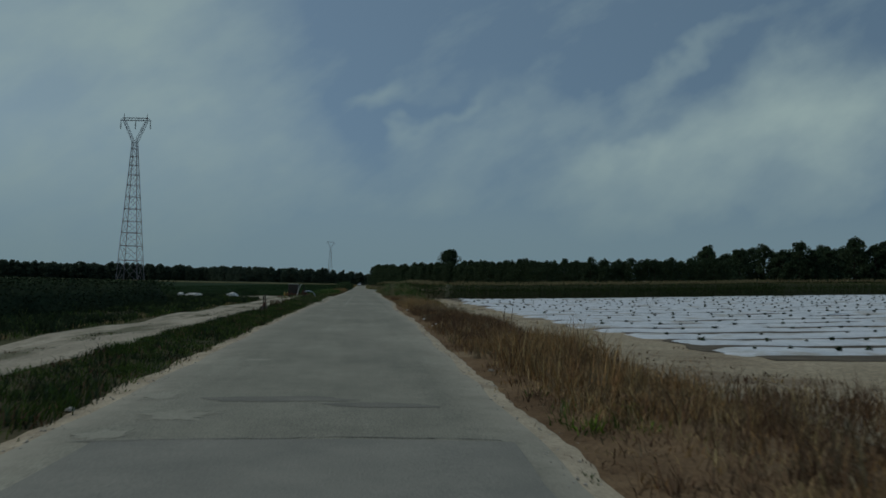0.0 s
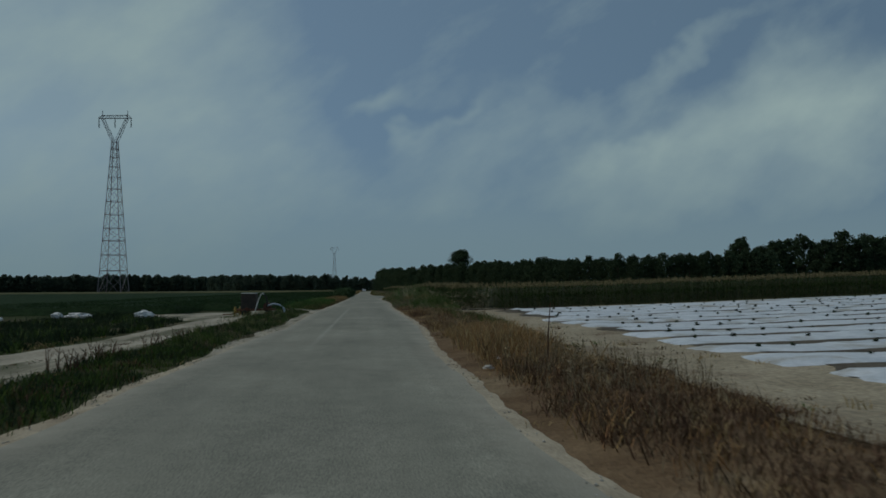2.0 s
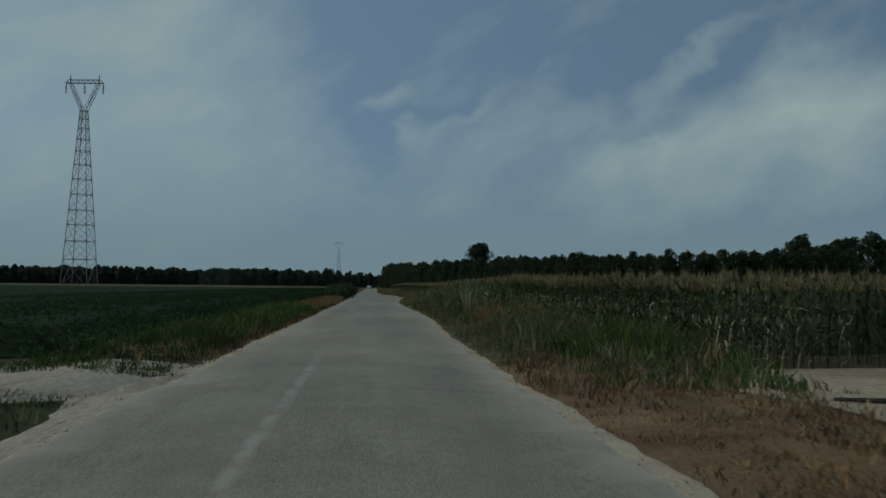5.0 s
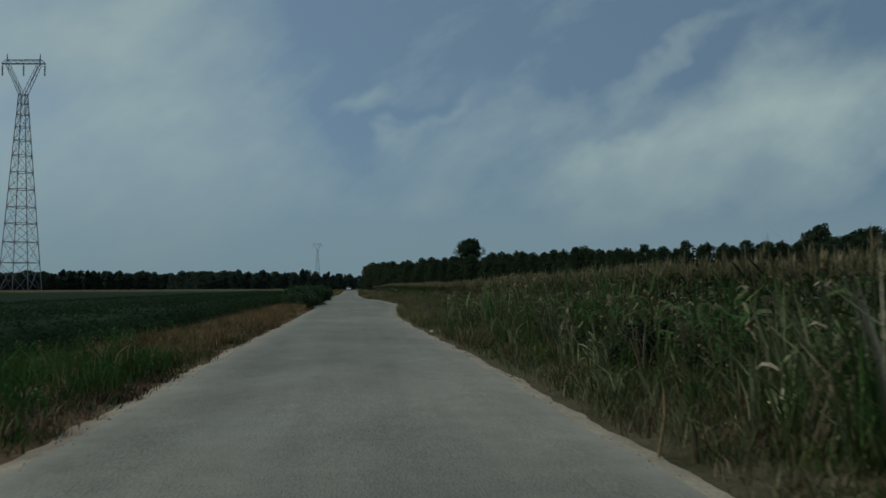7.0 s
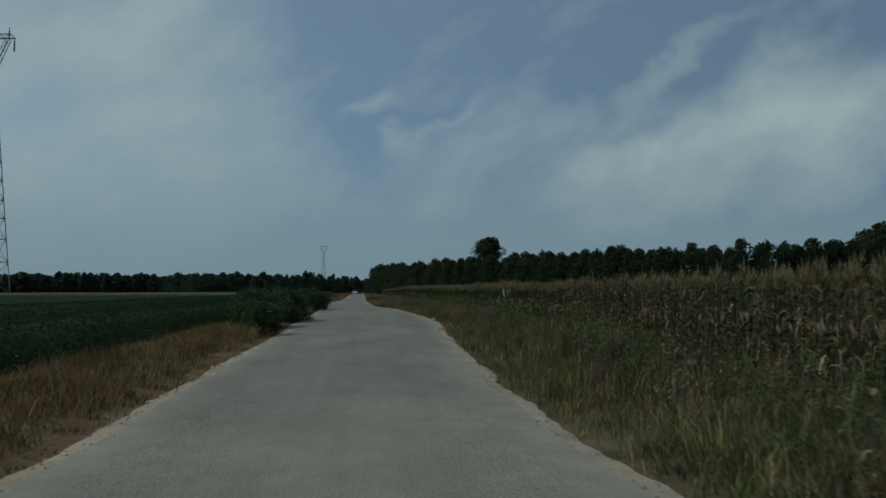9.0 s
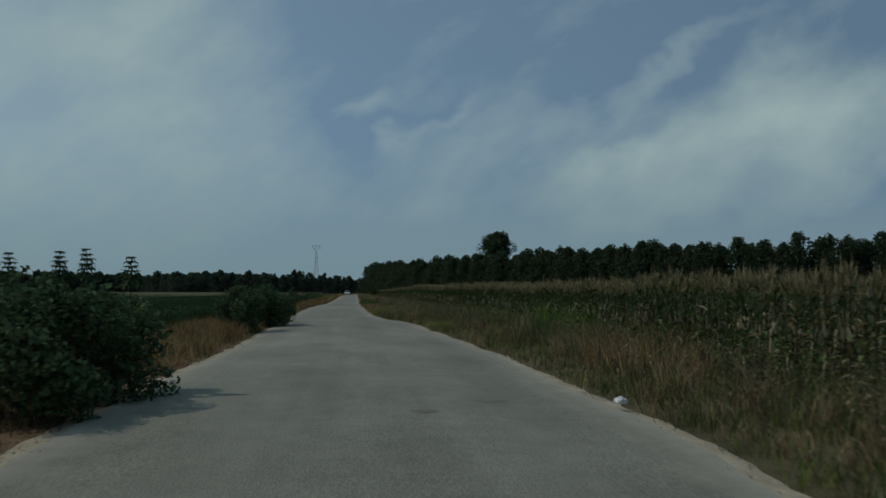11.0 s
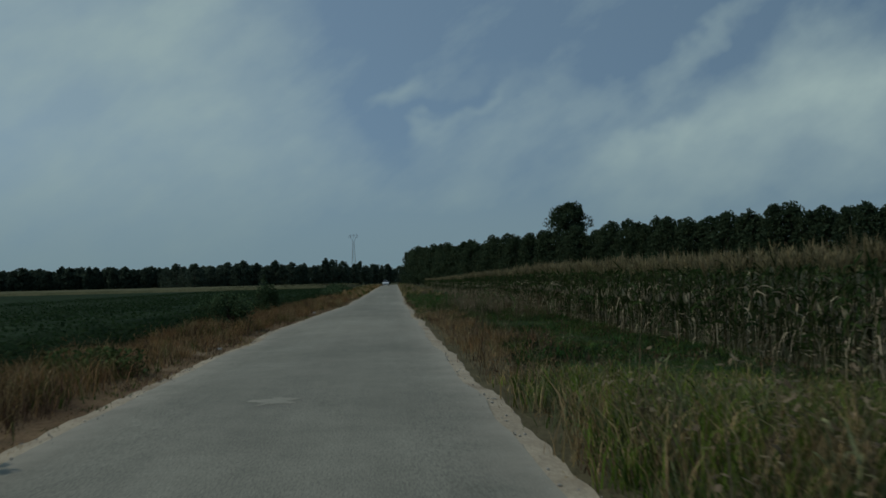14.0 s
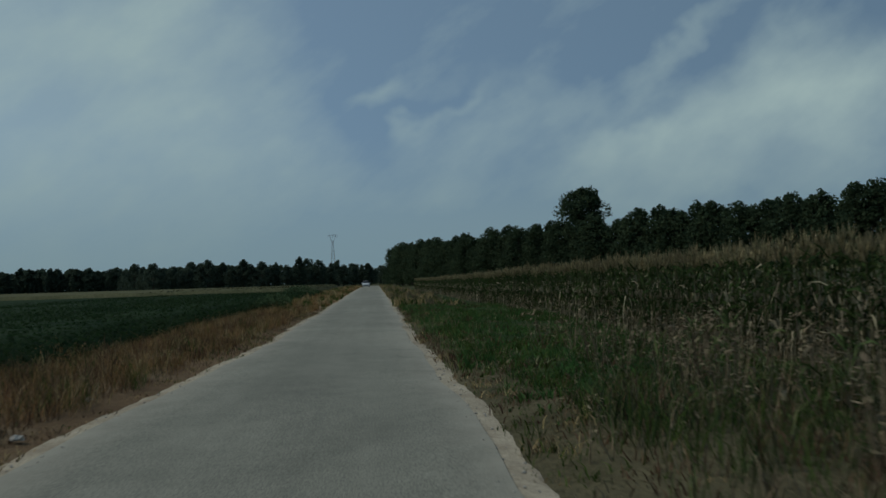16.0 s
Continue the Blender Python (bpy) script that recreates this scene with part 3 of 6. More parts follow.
# pale scuffs on the asphalt
for sx, sy, w, d in ((-1.7, 14.2, 0.35, 0.5), (-0.2, 33.5, 0.3, 0.4), (-1.0, 46.5, 0.3, 0.5), (-1.27, 201.7, 0.42, 0.7), (-0.8, 165.5, 0.25, 0.5), (0.4, 169, 0.25, 0.5), (-0.6, 97.5, 0.2, 0.3),
                     (1.1, 100.2, 0.2, 0.3), (-1.5, 60.5, 0.2, 0.5), (-1.75, 8.3, 0.55, 0.8), (-2.1, 7.3, 0.4, 0.5), (-1.6, 6.1, 0.5, 0.6), (-2.2, 9.6, 0.35, 0.9), (-0.4, 6.6, 0.3, 0.25)):
    n = 44
    a = np.linspace(0, 2 * math.pi, n, endpoint=False)
    rr = 0.70 + 0.2 * np.sin(a * 3 + sx) * np.cos(a * 2 + sy) + 0.28 * RNG.uniform(-1, 1, n)
    px, py = sx + 0.8 * w * rr * np.cos(a), sy + 0.5 * d * rr * np.sin(a)
    v = np.stack([np.append(px, sx), np.append(py, sy), crown(np.append(px, sx), np.append(py, sy)) + 0.003], 1)
    t = [(k, (k + 1) % n, n) for k in range(n)]
    tagged(soup("road_scuff", v, t, [M_worn]), "pale worn patch on the asphalt", "road", "", "structure")

# darker mended spots
for sx, sy, w, d in ((1.73, 160.3, 0.22, 0.45), (0.9, 159.4, 0.16, 0.3), (-0.9, 9.4, 0.9, 0.5), (0.2, 9.0, 0.7, 0.4)):
    n = 40
    a = np.linspace(0, 2 * math.pi, n, endpoint=False)
    rr = 0.9 + 0.1 * np.sin(a * 4 + sy) + 0.12 * RNG.uniform(-1, 1, n)
    px, py = sx + w * rr * np.cos(a), sy + 0.5 * d * rr * np.sin(a)
    v = np.stack([np.append(px, sx), np.append(py, sy), crown(np.append(px, sx), np.append(py, sy)) + 0.003], 1)
    tagged(soup("road_mend", v, [(k, (k + 1) % n, n) for k in range(n)], [M_mend]), "darker mended spot in the asphalt", "road", "", "structure")

# the dirt track and yard beside the road, the sandy strip and the dead litter on the other side
ribbon("dirt_track", -40, 84, 0.5, lambda y: np.interp(y, [-40, 30, 50, 60, 68, 71, 74, 77, 84], [-7.5, -7.5, -7.6, -7.2, -7.9, -10.5, -12.3, -12.3, -6.0]) + 0.2 * np.sin(y * 0.5),
       lambda y: np.interp(y, [-40, 30, 58, 66, 72, 78, 80, 84], [-4.35, -4.4, -4.5, -5.0, -5.4, -4.4, -2.9, -2.75]) + 0.12 * np.sin(y * 0.9),
       lambda x, y: ground_height(x, y) + 0.035 - 0.03 * np.exp(-((x + 5.1) / 0.28) ** 2) - 0.03 * np.exp(-((x + 6.6) / 0.28) ** 2) + 0.012 * ripple(x, y, 2.2), M_track,
       "pale sandy farm track with wheel ruts", "dirt track", 14, skirt=1)
ribbon("soil_apron", -40, 84, 0.3, lambda y: right_edge(y) + 2.5 + 0.5 * np.sin(y * 0.35) + 0.22 * np.sin(y * 1.7) + 0.5 * np.interp(y, EDGE_Y, EDGE_L), lambda y: 0 * y + 120.0, lambda x, y: ground_height(x, y) + 0.042, M_sand, "bare sandy field soil", "field", 44, power=2.6)
# soil of the furrows, with the shade beside the beds put into its colour
M_furrowshade = surf("furrow_soil_shade", (0.085, 0.075, 0.058), (0.150, 0.130, 0.098), 1.2, 14, 0.95, 0.8, 0.03, spec=0.04)
ribbon("bed_soil", 15.6, 80, 0.5, lambda y: 7.75 + 0.30 * np.sin(y * 0.9) + 0.2 * np.sin(y * 2.3), lambda y: 0 * y + 121.0, lambda x, y: ground_height(x, y) + 0.052, M_furrowshade, "soil between the beds, coloured dark for the shade of the furrows", "field", 40, power=1.6)
ribbon("dirt_margin", 44, 84, 0.25, lambda y: left_edge(y) - 0.25 - 0.60 * np.interp(y, EDGE_Y, EDGE_R) * np.clip((y - 44) / 10, 0, 1) - 0.12 * np.sin(y * 0.8), lambda y: left_edge(y) + 0.25,
       lambda x, y: np.minimum(ground_height(x, y) + 0.03, -0.004), M_track, "trodden pale dirt along the edge of the road", "verge", 8)
ribbon("green_strip", 203.0, 221, 0.6, lambda y: right_edge(y) + 0.9, line(6.1), lambda x, y: ground_height(x, y) + 0.05, M_greenmat, "low green ground cover beside the corn", "verge", 10, skirt=1)
ribbon("green_strip", 229, 300, 0.6, lambda y: right_edge(y) + 0.9, line(6.1), lambda x, y: ground_height(x, y) + 0.05, M_greenmat, "low green ground cover beside the corn", "verge", 10, skirt=1)
ribbon("litter_strip", 85, 300, 0.5, lambda y: left_edge(y) - 3.0 - 0.3 * np.sin(y * 0.7), lambda y: left_edge(y) + 0.25, lambda x, y: ground_height(x, y) + 0.004 + 0.022 * np.clip((left_edge(y) - x) / 0.6, 0, 1), M_brown, "strip of dead brown grass and litter", "verge", 12)
ribbon("litter_strip", -40, 84, 0.5, lambda y: right_edge(y) - 0.25, lambda y: right_edge(y) + 4.4, lambda x, y: ground_height(x, y) + 0.004 + 0.024 * np.clip((x - right_edge(y)) / 0.6, 0, 1), M_brown, "strip of dead brown weeds and litter", "verge", 18)
ribbon("litter_strip", 84, 300, 0.5, lambda y: right_edge(y) - 0.25, line(6.2), lambda x, y: ground_height(x, y) + 0.004 + 0.024 * np.clip((x - right_edge(y)) / 0.6, 0, 1), M_olive, "strip of trodden olive grass and litter", "verge", 18)


# ---------------------------------------------------------------- grass and weeds
def blades(n, px, py, pz, h, w, lean, rng):
    """Arrays of curved, tapered blades."""
    a = rng.uniform(0, 2 * math.pi, n)
    b = rng.uniform(0, 2 * math.pi, n)
    sx, sy = np.cos(a) * w / 2, np.sin(a) * w / 2
    lx, ly = np.cos(b) * h * lean, np.sin(b) * h * lean
    base = np.stack([px, py, pz], 1)
    side = np.stack([sx, sy, 0 * sx], 1)
    mid = base + np.stack([lx * 0.35, ly * 0.35, h * 0.55], 1)
    tip = base + np.stack([lx, ly, h * (1 - 0.35 * lean)], 1)
    v = np.stack([base - side, base + side, mid - side * 0.8, mid + side * 0.8, tip], 1).reshape(-1, 3)
    i = np.arange(n)[:, None] * 5
    t = np.concatenate([i + np.array([[0, 1, 2]]), i + np.array([[1, 3, 2]]), i + np.array([[2, 3, 4]])], 1).reshape(-1, 3)
    return v, t


def sward(name, y0, y1, lo, hi, per_m2, h, w, lean, mats, weights, label, category="grass", clump=0.6, tall=0.25, seed=1):
    """Blades of several colours in tufts between the lines lo(y) and hi(y)."""
    rng = np.random.default_rng(seed)
    area = (y1 - y0) * float(np.mean(hi(np.linspace(y0, y1, 20)) - lo(np.linspace(y0, y1, 20))))
    n = int(area * per_m2)
    tufts = max(8, int(n / 14))
    fade = min(2.0, 0.2 * (y1 - y0))
    ty = rng.uniform(y0 - fade, y1 + fade, tufts)
    tx = lo(ty) + (hi(ty) - lo(ty)) * rng.uniform(0, 1, tufts)
    th = (1 - clump / 2) + clump * 0.9 * ripple(tx, ty, 0.8, seed) + rng.normal(0, 0.18, tufts)
    th = th * np.clip(0.25 + np.minimum(ty - y0 + fade, y1 + fade - ty) / (2 * fade), 0, 1)
    th = np.clip(th, 0.35, 1.5)
    tm = rng.choice(len(mats), tufts, p=weights)
    k = rng.integers(0, tufts, n)
    px = tx[k] + rng.normal(0, 0.10, n)
    py = ty[k] + rng.normal(0, 0.10, n)
    hh = np.clip(h * th[k] * rng.uniform(0.55, 1.15, n), 0.05, None)
    long = rng.uniform(0, 1, n) < tall * 0.2
    hh[long] *= 1.3
    hh = np.minimum(hh, 1.45 * h)
    px = np.clip(px, left_edge(py) * 0 + np.where(px > 0, right_edge(py) + 0.12, -999), np.where(px > 0, 999, left_edge(py) - 0.12))
    v, t = blades(n, px, py, ground_height(px, py) - 0.01, hh, w * rng.uniform(0.6, 1.3, n), lean * rng.uniform(0.3, 1.5, n), rng)
    idx = np.repeat(tm[k], 3)
    return tagged(soup(name, v, t, mats, idx), label, category, "", "stuff")


DRY = [M_straw, M_rust, M_dead, M_grey]

# right of the road: dead litter, rust-coloured tufts, then greener and taller weeds beside the corn
sward("tall_dead_grass", 2, 9.5, off_r(1.2), off_r(4.2), 300, 0.50, 0.010, 0.55, DRY, [0.08, 0.14, 0.66, 0.12], "tall dark dead stalks and grass beside the road", seed=66)
sward("dry_grass", 3, 26, off_r(0.45), off_r(2.8), 230, 0.28, 0.012, 0.7, DRY, [0.16, 0.2, 0.46, 0.18], "dry brown and rust-coloured grass along the road", seed=11)
sward("tall_dry_grass", 9.2, 16.8, off_r(0.8), off_r(2.5), 620, 0.76, 0.010, 0.5, DRY, [0.38, 0.42, 0.1, 0.1], "tall rust and straw-coloured dead grass", seed=12)
sward("dry_grass", 18, 40, off_r(0.6), off_r(2.9), 560, 0.36, 0.011, 0.8, DRY, [0.05, 0.11, 0.76, 0.08], "low dead brown weeds along the road", seed=13)
sward("green_grass", 7.6, 10.2, off_r(0.5), off_r(1.3), 300, 0.20, 0.014, 0.8, [M_green, M_straw, M_yellow], [0.5, 0.3, 0.2], "low green patch at the edge of the road", seed=59)
sward("dead_tangle", 37.5, 43.2, off_r(0.7), off_r(3.2), 420, 0.34, 0.010, 0.8, DRY, [0.08, 0.12, 0.66, 0.14], "tangled dark dead weeds beside the road", seed=67)
sward("tall_dry_grass", 43, 52, off_r(0.7), off_r(2.5), 620, 0.70, 0.010, 0.65, DRY, [0.40, 0.46, 0.06, 0.08], "tall rust and straw-coloured dead grass", seed=14)
sward("dry_grass", 52, 84, off_r(0.35), off_r(3.2), 300, 0.27, 0.014, 0.7, DRY, [0.25, 0.15, 0.45, 0.15], "low dead brown and straw-coloured grass", seed=15)
sward("green_grass", 58, 74, off_r(1.8), off_r(3.4), 140, 0.42, 0.016, 0.6, [M_green, M_weed, M_dead], [0.4, 0.4, 0.2], "dark green and brown weeds in low tufts", seed=16)
sward("straggly_grass", 0, 84, off_r(2.2), off_r(3.9), 40, 0.12, 0.016, 0.8, [M_straw, M_dead, M_grey], [0.35, 0.4, 0.25], "dry tufts along the edge of the bare soil", seed=29)
sward("straggly_grass", 0, 84, off_r(2.8), line(7.4), 8, 0.18, 0.02, 0.7, [M_straw, M_green, M_dead], [0.5, 0.2, 0.3], "sparse dry tufts on bare soil", seed=17)
sward("mixed_grass", 84, 128, off_r(0.42), off_r(2.4), 480, 0.38, 0.010, 0.6, [M_green, M_sage, M_dead, M_grey], [0.24, 0.26, 0.12, 0.38], "mixed green and dry grass along the road", seed=18)
sward("tall_weeds", 82, 128, off_r(1.2), line(5.9), 150, 0.85, 0.026, 0.5, [M_green, M_lush, M_weed, M_sage, M_grey], [0.20, 0.18, 0.18, 0.26, 0.18], "tall green and grey weeds in front of the corn", seed=19)
sward("rust_grass", 95.0, 98.8, off_r(1.4), off_r(3.1), 1300, 1.00, 0.011, 0.45, [M_straw, M_rust], [0.3, 0.7], "clump of tall rust-coloured dead grass", seed=20)
sward("mixed_grass", 128, 192, off_r(0.32), off_r(2.0), 460, 0.40, 0.009, 0.6, [M_straw, M_grey, M_yellow, M_green, M_sage, M_dead], [0.18, 0.22, 0.08, 0.24, 0.12, 0.16], "dry grey-brown grass along the road", seed=21)
sward("tall_dry_weeds", 128, 196, off_r(1.1), line(5.9), 250, 0.72, 0.010, 0.5, [M_grey, M_dead, M_green, M_straw, M_sage], [0.28, 0.08, 0.34, 0.14, 0.16], "tall grey-brown dry weeds in front of the corn", seed=22)
sward("yellow_green_grass", 197, 202.2, off_r(0.4), off_r(3.6), 460, 0.52, 0.012, 0.6, [M_straw, M_green, M_yellow, M_sage], [0.34, 0.14, 0.30, 0.22], "yellow-green grass along the road", seed=23)
sward("tall_dry_weeds", 161.5, 168, line(4.0), line(5.5), 330, 0.80, 0.009, 0.5, [M_straw, M_rust, M_grey, M_dead], [0.34, 0.22, 0.26, 0.18], "tall tan dead grass in front of the corn", seed=69)
sward("yellow_green_grass", 179.5, 185, off_r(0.35), off_r(1.6), 260, 0.36, 0.016, 0.6, [M_yellow, M_green, M_straw], [0.4, 0.35, 0.25], "low yellow-green grass patch along the road", seed=62)
sward("straw_grass", 202, 223, off_r(0.45), off_r(1.35), 420, 0.38, 0.009, 0.6, [M_straw, M_rust, M_grey, M_dead], [0.34, 0.22, 0.14, 0.30], "straw-coloured dead grass along the road", seed=24)
sward("mixed_grass", 186, 198, off_r(0.3), line(5.8), 230, 0.62, 0.015, 0.5, [M_sage, M_straw, M_green, M_dead], [0.34, 0.2, 0.3, 0.16], "tall grey and green grass along the road", seed=28)
sward("dead_grass", 202.5, 210, off_r(1.1), off_r(2.1), 360, 0.34, 0.010, 0.7, [M_dead, M_rust, M_grey], [0.66, 0.18, 0.16], "dead brown grass between the straw and the green weeds", seed=68)
sward("green_carpet", 202.5, 221, off_r(1.0), line(5.7), 720, 0.22, 0.018, 0.85, [M_green, M_lush, M_darkcrop, M_dead], [0.34, 0.18, 0.30, 0.18], "low dense green weeds beside the corn", seed=25)
sward("green_weeds", 230, 262, off_r(0.5), line(5.8), 300, 0.28, 0.022, 0.7, [M_green, M_lush, M_sage, M_dead], [0.30, 0.50, 0.10, 0.10], "green weeds beside the corn", seed=26)
sward("far_verge_grass", 262, 460, off_r(0.2), off_r(3.5), 24, 0.55, 0.05, 0.5, [M_straw, M_green, M_grey], [0.35, 0.35, 0.3], "mixed verge grass far along the road", seed=27)

sward("edge_litter", 221, 262, off_r(0.25), off_r(1.3), 220, 0.20, 0.014, 0.8, [M_dead, M_straw, M_grey, M_green], [0.4, 0.2, 0.15, 0.25], "low dead grass between the road and the green weeds", seed=64)

# left of the road: short green verge, then dry orange-brown grass and weeds
sward("green_verge", 3, 49, off_l(1.75), off_l(0.34), 560, 0.20, 0.014, 0.7, [M_green, M_darkcrop, M_dead], [0.46, 0.44, 0.10], "short green grass between road and track", seed=31)
sward("grey_verge", 48, 78, lambda y: np.interp(y, [48, 58], [-4.4, -5.2]), off_l(0.55), 340, 0.24, 0.013, 0.7, [M_green, M_grey, M_weed, M_darkcrop], [0.36, 0.12, 0.16, 0.36], "dusty grey-green grass beside the yard", seed=32)
sward("green_verge", 84, 98, line(-6.0), off_l(0.5), 320, 0.42, 0.014, 0.5, [M_green, M_lush, M_darkcrop, M_straw], [0.48, 0.12, 0.30, 0.10], "olive green grass along the road", seed=33)
sward("green_verge", 98, 112, line(-6.0), off_l(0.5), 240, 0.50, 0.018, 0.5, [M_lush, M_green, M_straw], [0.52, 0.42, 0.06], "lush green grass along the road", seed=32)
sward("brown_verge", 84, 128, off_l(1.2), off_l(0.25), 330, 0.24, 0.014, 0.7, [M_dead, M_grey, M_green, M_darkcrop], [0.5, 0.12, 0.22, 0.16], "low brown grass at the edge of the road", seed=34)
sward("rust_verge", 111, 151, line(-5.0), off_l(0.6), 520, 0.40, 0.008, 0.6, [M_rust, M_straw, M_dead, M_green], [0.30, 0.20, 0.36, 0.14], "rust-coloured dry grass along the road", seed=35)
sward("rust_verge", 160, 181, line(-5.2), off_l(0.5), 620, 0.48, 0.008, 0.6, [M_rust, M_straw, M_dead, M_green], [0.26, 0.30, 0.32, 0.12], "rust-coloured dry grass along the road", seed=36)
sward("rust_verge", 188, 262, line(-6.0), off_l(0.6), 420, 0.44, 0.009, 0.6, [M_rust, M_straw, M_dead, M_green], [0.34, 0.18, 0.36, 0.12], "rust-coloured dry grass along the road", seed=37)
sward("far_verge_grass", 262, 460, line(-7.5), off_l(0.25), 22, 0.50, 0.05, 0.5, [M_straw, M_rust, M_green], [0.35, 0.3, 0.35], "mixed verge grass far along the road", seed=38)
YARD_EDGE = lambda y: np.interp(y, [-5, 30, 50, 60, 68, 71, 74, 78], [-7.7, -7.7, -7.8, -7.4, -8.1, -10.7, -12.5, -12.5])
sward("weedy_ground", -5, 76, line(-15.0), YARD_EDGE, 95, 0.36, 0.03, 0.7, [M_darkcrop, M_green, M_weed], [0.78, 0.14, 0.08], "dark low weeds beyond the track", seed=39)


sward("edge_litter", 108, 262, off_l(1.0), off_l(0.22), 230, 0.13, 0.013, 0.85, [M_dead, M_grey, M_green, M_straw], [0.42, 0.24, 0.2, 0.14], "low trodden dead grass beside the road", seed=65)
sward("track_grass", -5, 58, line(-6.15), line(-5.6), 220, 0.10, 0.018, 0.8, [M_green, M_darkcrop, M_dead], [0.4, 0.35, 0.25], "thin grass between the wheel ruts", seed=40)
sward("track_grass", -5, 60, line(-8.2), line(-7.6), 170, 0.20, 0.018, 0.8, [M_green, M_darkcrop, M_straw], [0.4, 0.4, 0.2], "grass along the far side of the track", seed=41)
sward("track_grass", -5, 58, line(-4.6), line(-4.3), 120, 0.12, 0.016, 0.8, [M_green, M_lush, M_straw], [0.6, 0.25, 0.15], "grass along the near side of the track", seed=42)
sward("green_patch", 167.6, 171.6, line(4.5), line(5.9), 340, 1.15, 0.024, 0.5, [M_lush, M_yellow], [0.45, 0.55], "tall bright green weeds in front of the corn", seed=44)


sward("verge_tall_grass", 98, 128, off_r(0.5), off_r(1.8), 190, 0.50, 0.018, 0.55, [M_green, M_weed, M_sage, M_dead, M_straw], [0.30, 0.2, 0.25, 0.17, 0.08], "mixed tall grass at the edge of the road", seed=49)
sward("cane_grass", 99, 128, line(3.5), line(5.9), 70, 1.58, 0.030, 0.35, [M_weed, M_lush, M_sage, M_corndry], [0.30, 0.25, 0.33, 0.12], "tall cane grass in front of the corn", seed=45)
sward("cane_grass", 84, 99, line(3.9), line(5.9), 60, 1.10, 0.026, 0.35, [M_weed, M_green, M_sage, M_straw], [0.3, 0.3, 0.25, 0.15], "tall cane grass in front of the corn", seed=46)
sward("edge_grass", -4, 262, off_r(0.10), off_r(0.50), 26, 0.10, 0.010, 0.9, [M_straw, M_dead, M_grey, M_green], [0.3, 0.3, 0.25, 0.15], "short dry grass at the very edge of the asphalt", seed=47)
sward("edge_grass", -4, 262, off_l(0.40), off_l(0.06), 55, 0.09, 0.010, 0.9, [M_straw, M_dead, M_green], [0.3, 0.25, 0.45], "short grass at the very edge of the asphalt", seed=48)


def pebbles(n, seed):
    """Loose gravel along both edges of the asphalt."""
    rng = np.random.default_rng(seed)
    y = rng.uniform(-4, 262, n)
    side = rng.integers(0, 2, n)
    out = np.abs(rng.normal(0, 0.16, n)) - 0.10
    x = np.where(side == 0, left_edge(y) - out, right_edge(y) + out)
    r = rng.uniform(0.006, 0.020, n) * np.where(out < 0, 0.6, 1.0)
    z = np.where(out < 0, crown(x, y), settled(x, y)) + r * 0.3
    o = np.array([(1, 0, 0), (-1, 0, 0), (0, 1, 0), (0, -1, 0), (0, 0, 0.7), (0, 0, -0.7)])
    v = (o[None] * rng.uniform(0.6, 1.3, (n, 6, 1)) * r[:, None, None] + np.stack([x, y, z], 1)[:, None]).reshape(-1, 3)
    f = np.array([(0, 2, 4), (2, 1, 4), (1, 3, 4), (3, 0, 4), (2, 0, 5), (1, 2, 5), (3, 1, 5), (0, 3, 5)])
    t = (f[None] + np.arange(n)[:, None, None] * 6).reshape(-1, 3)
    return tagged(soup("gravel", v, t, [M_stone]), "loose pale gravel along the edges of the asphalt", "gravel", "", "stuff")


pebbles(5500, 3)


def rot_z(p, a):
    c, s = np.cos(a), np.sin(a)
    return np.stack([p[..., 0] * c - p[..., 1] * s, p[..., 0] * s + p[..., 1] * c, p[..., 2]], -1)


def scatter(name, kinds, px, py, size, materials, label, category, seed, pz=None):
    """Plants from a few templates (vertices, triangles, material index) as one mass."""
    rng = np.random.default_rng(seed)
    which = rng.integers(0, len(kinds), len(px))
    turn = rng.uniform(0, 2 * math.pi, len(px))
    gz = ground_height(px, py) - 0.02 if pz is None else pz
    V, T, I, base = [], [], [], 0
    for k, (v, t, m) in enumerate(kinds):
        s = np.nonzero(which == k)[0]
        if not len(s):
            continue
        p = rot_z(v[None] * size[s][:, None, None], turn[s][:, None]) + np.stack([px[s], py[s], gz[s]], 1)[:, None]
        V.append(p.reshape(-1, 3))
        T.append((t[None] + (np.arange(len(s)) * len(v))[:, None, None] + base).reshape(-1, 3))
        I.append(np.tile(m, len(s)))
        base += len(s) * len(v)
    return tagged(soup(name, np.concatenate(V), np.concatenate(T), materials, np.concatenate(I)), label, category, "", "stuff")


def strip_leaf(base, heading, length, width, rise, droop, segs=4, twist=0.0):
    """One arching blade, turned about its length by twist: vertices and triangles."""
    v, t = [], []
    d = np.array([math.cos(heading), math.sin(heading), 0.0])
    side = np.array([-d[1], d[0], 0.0])
    for i in range(segs + 1):
        f = i / segs
        w = width * (0.55 + 0.45 * math.sin(math.pi * min(1, f * 1.15 + 0.15))) * (1 - f ** 3) / 2
        a = twist * (0.4 + f)
        n = side * math.cos(a) + np.array([d[0] * 0.3, d[1] * 0.3, 1.0]) * math.sin(a)
        q = np.array(base) + d * length * f * (1 - 0.35 * f * f) + np.array([0, 0, rise * f - droop * f * f])
        if i < segs:
            v += [tuple(q - n * w), tuple(q + n * w)]
        else:
            v.append(tuple(q))
    for i in range(segs - 1):
        a = 2 * i
        t += [(a, a + 1, a + 2), (a + 1, a + 3, a + 2)]
    a = 2 * (segs - 1)
    t.append((a, a + 1, a + 2))
    return v, t


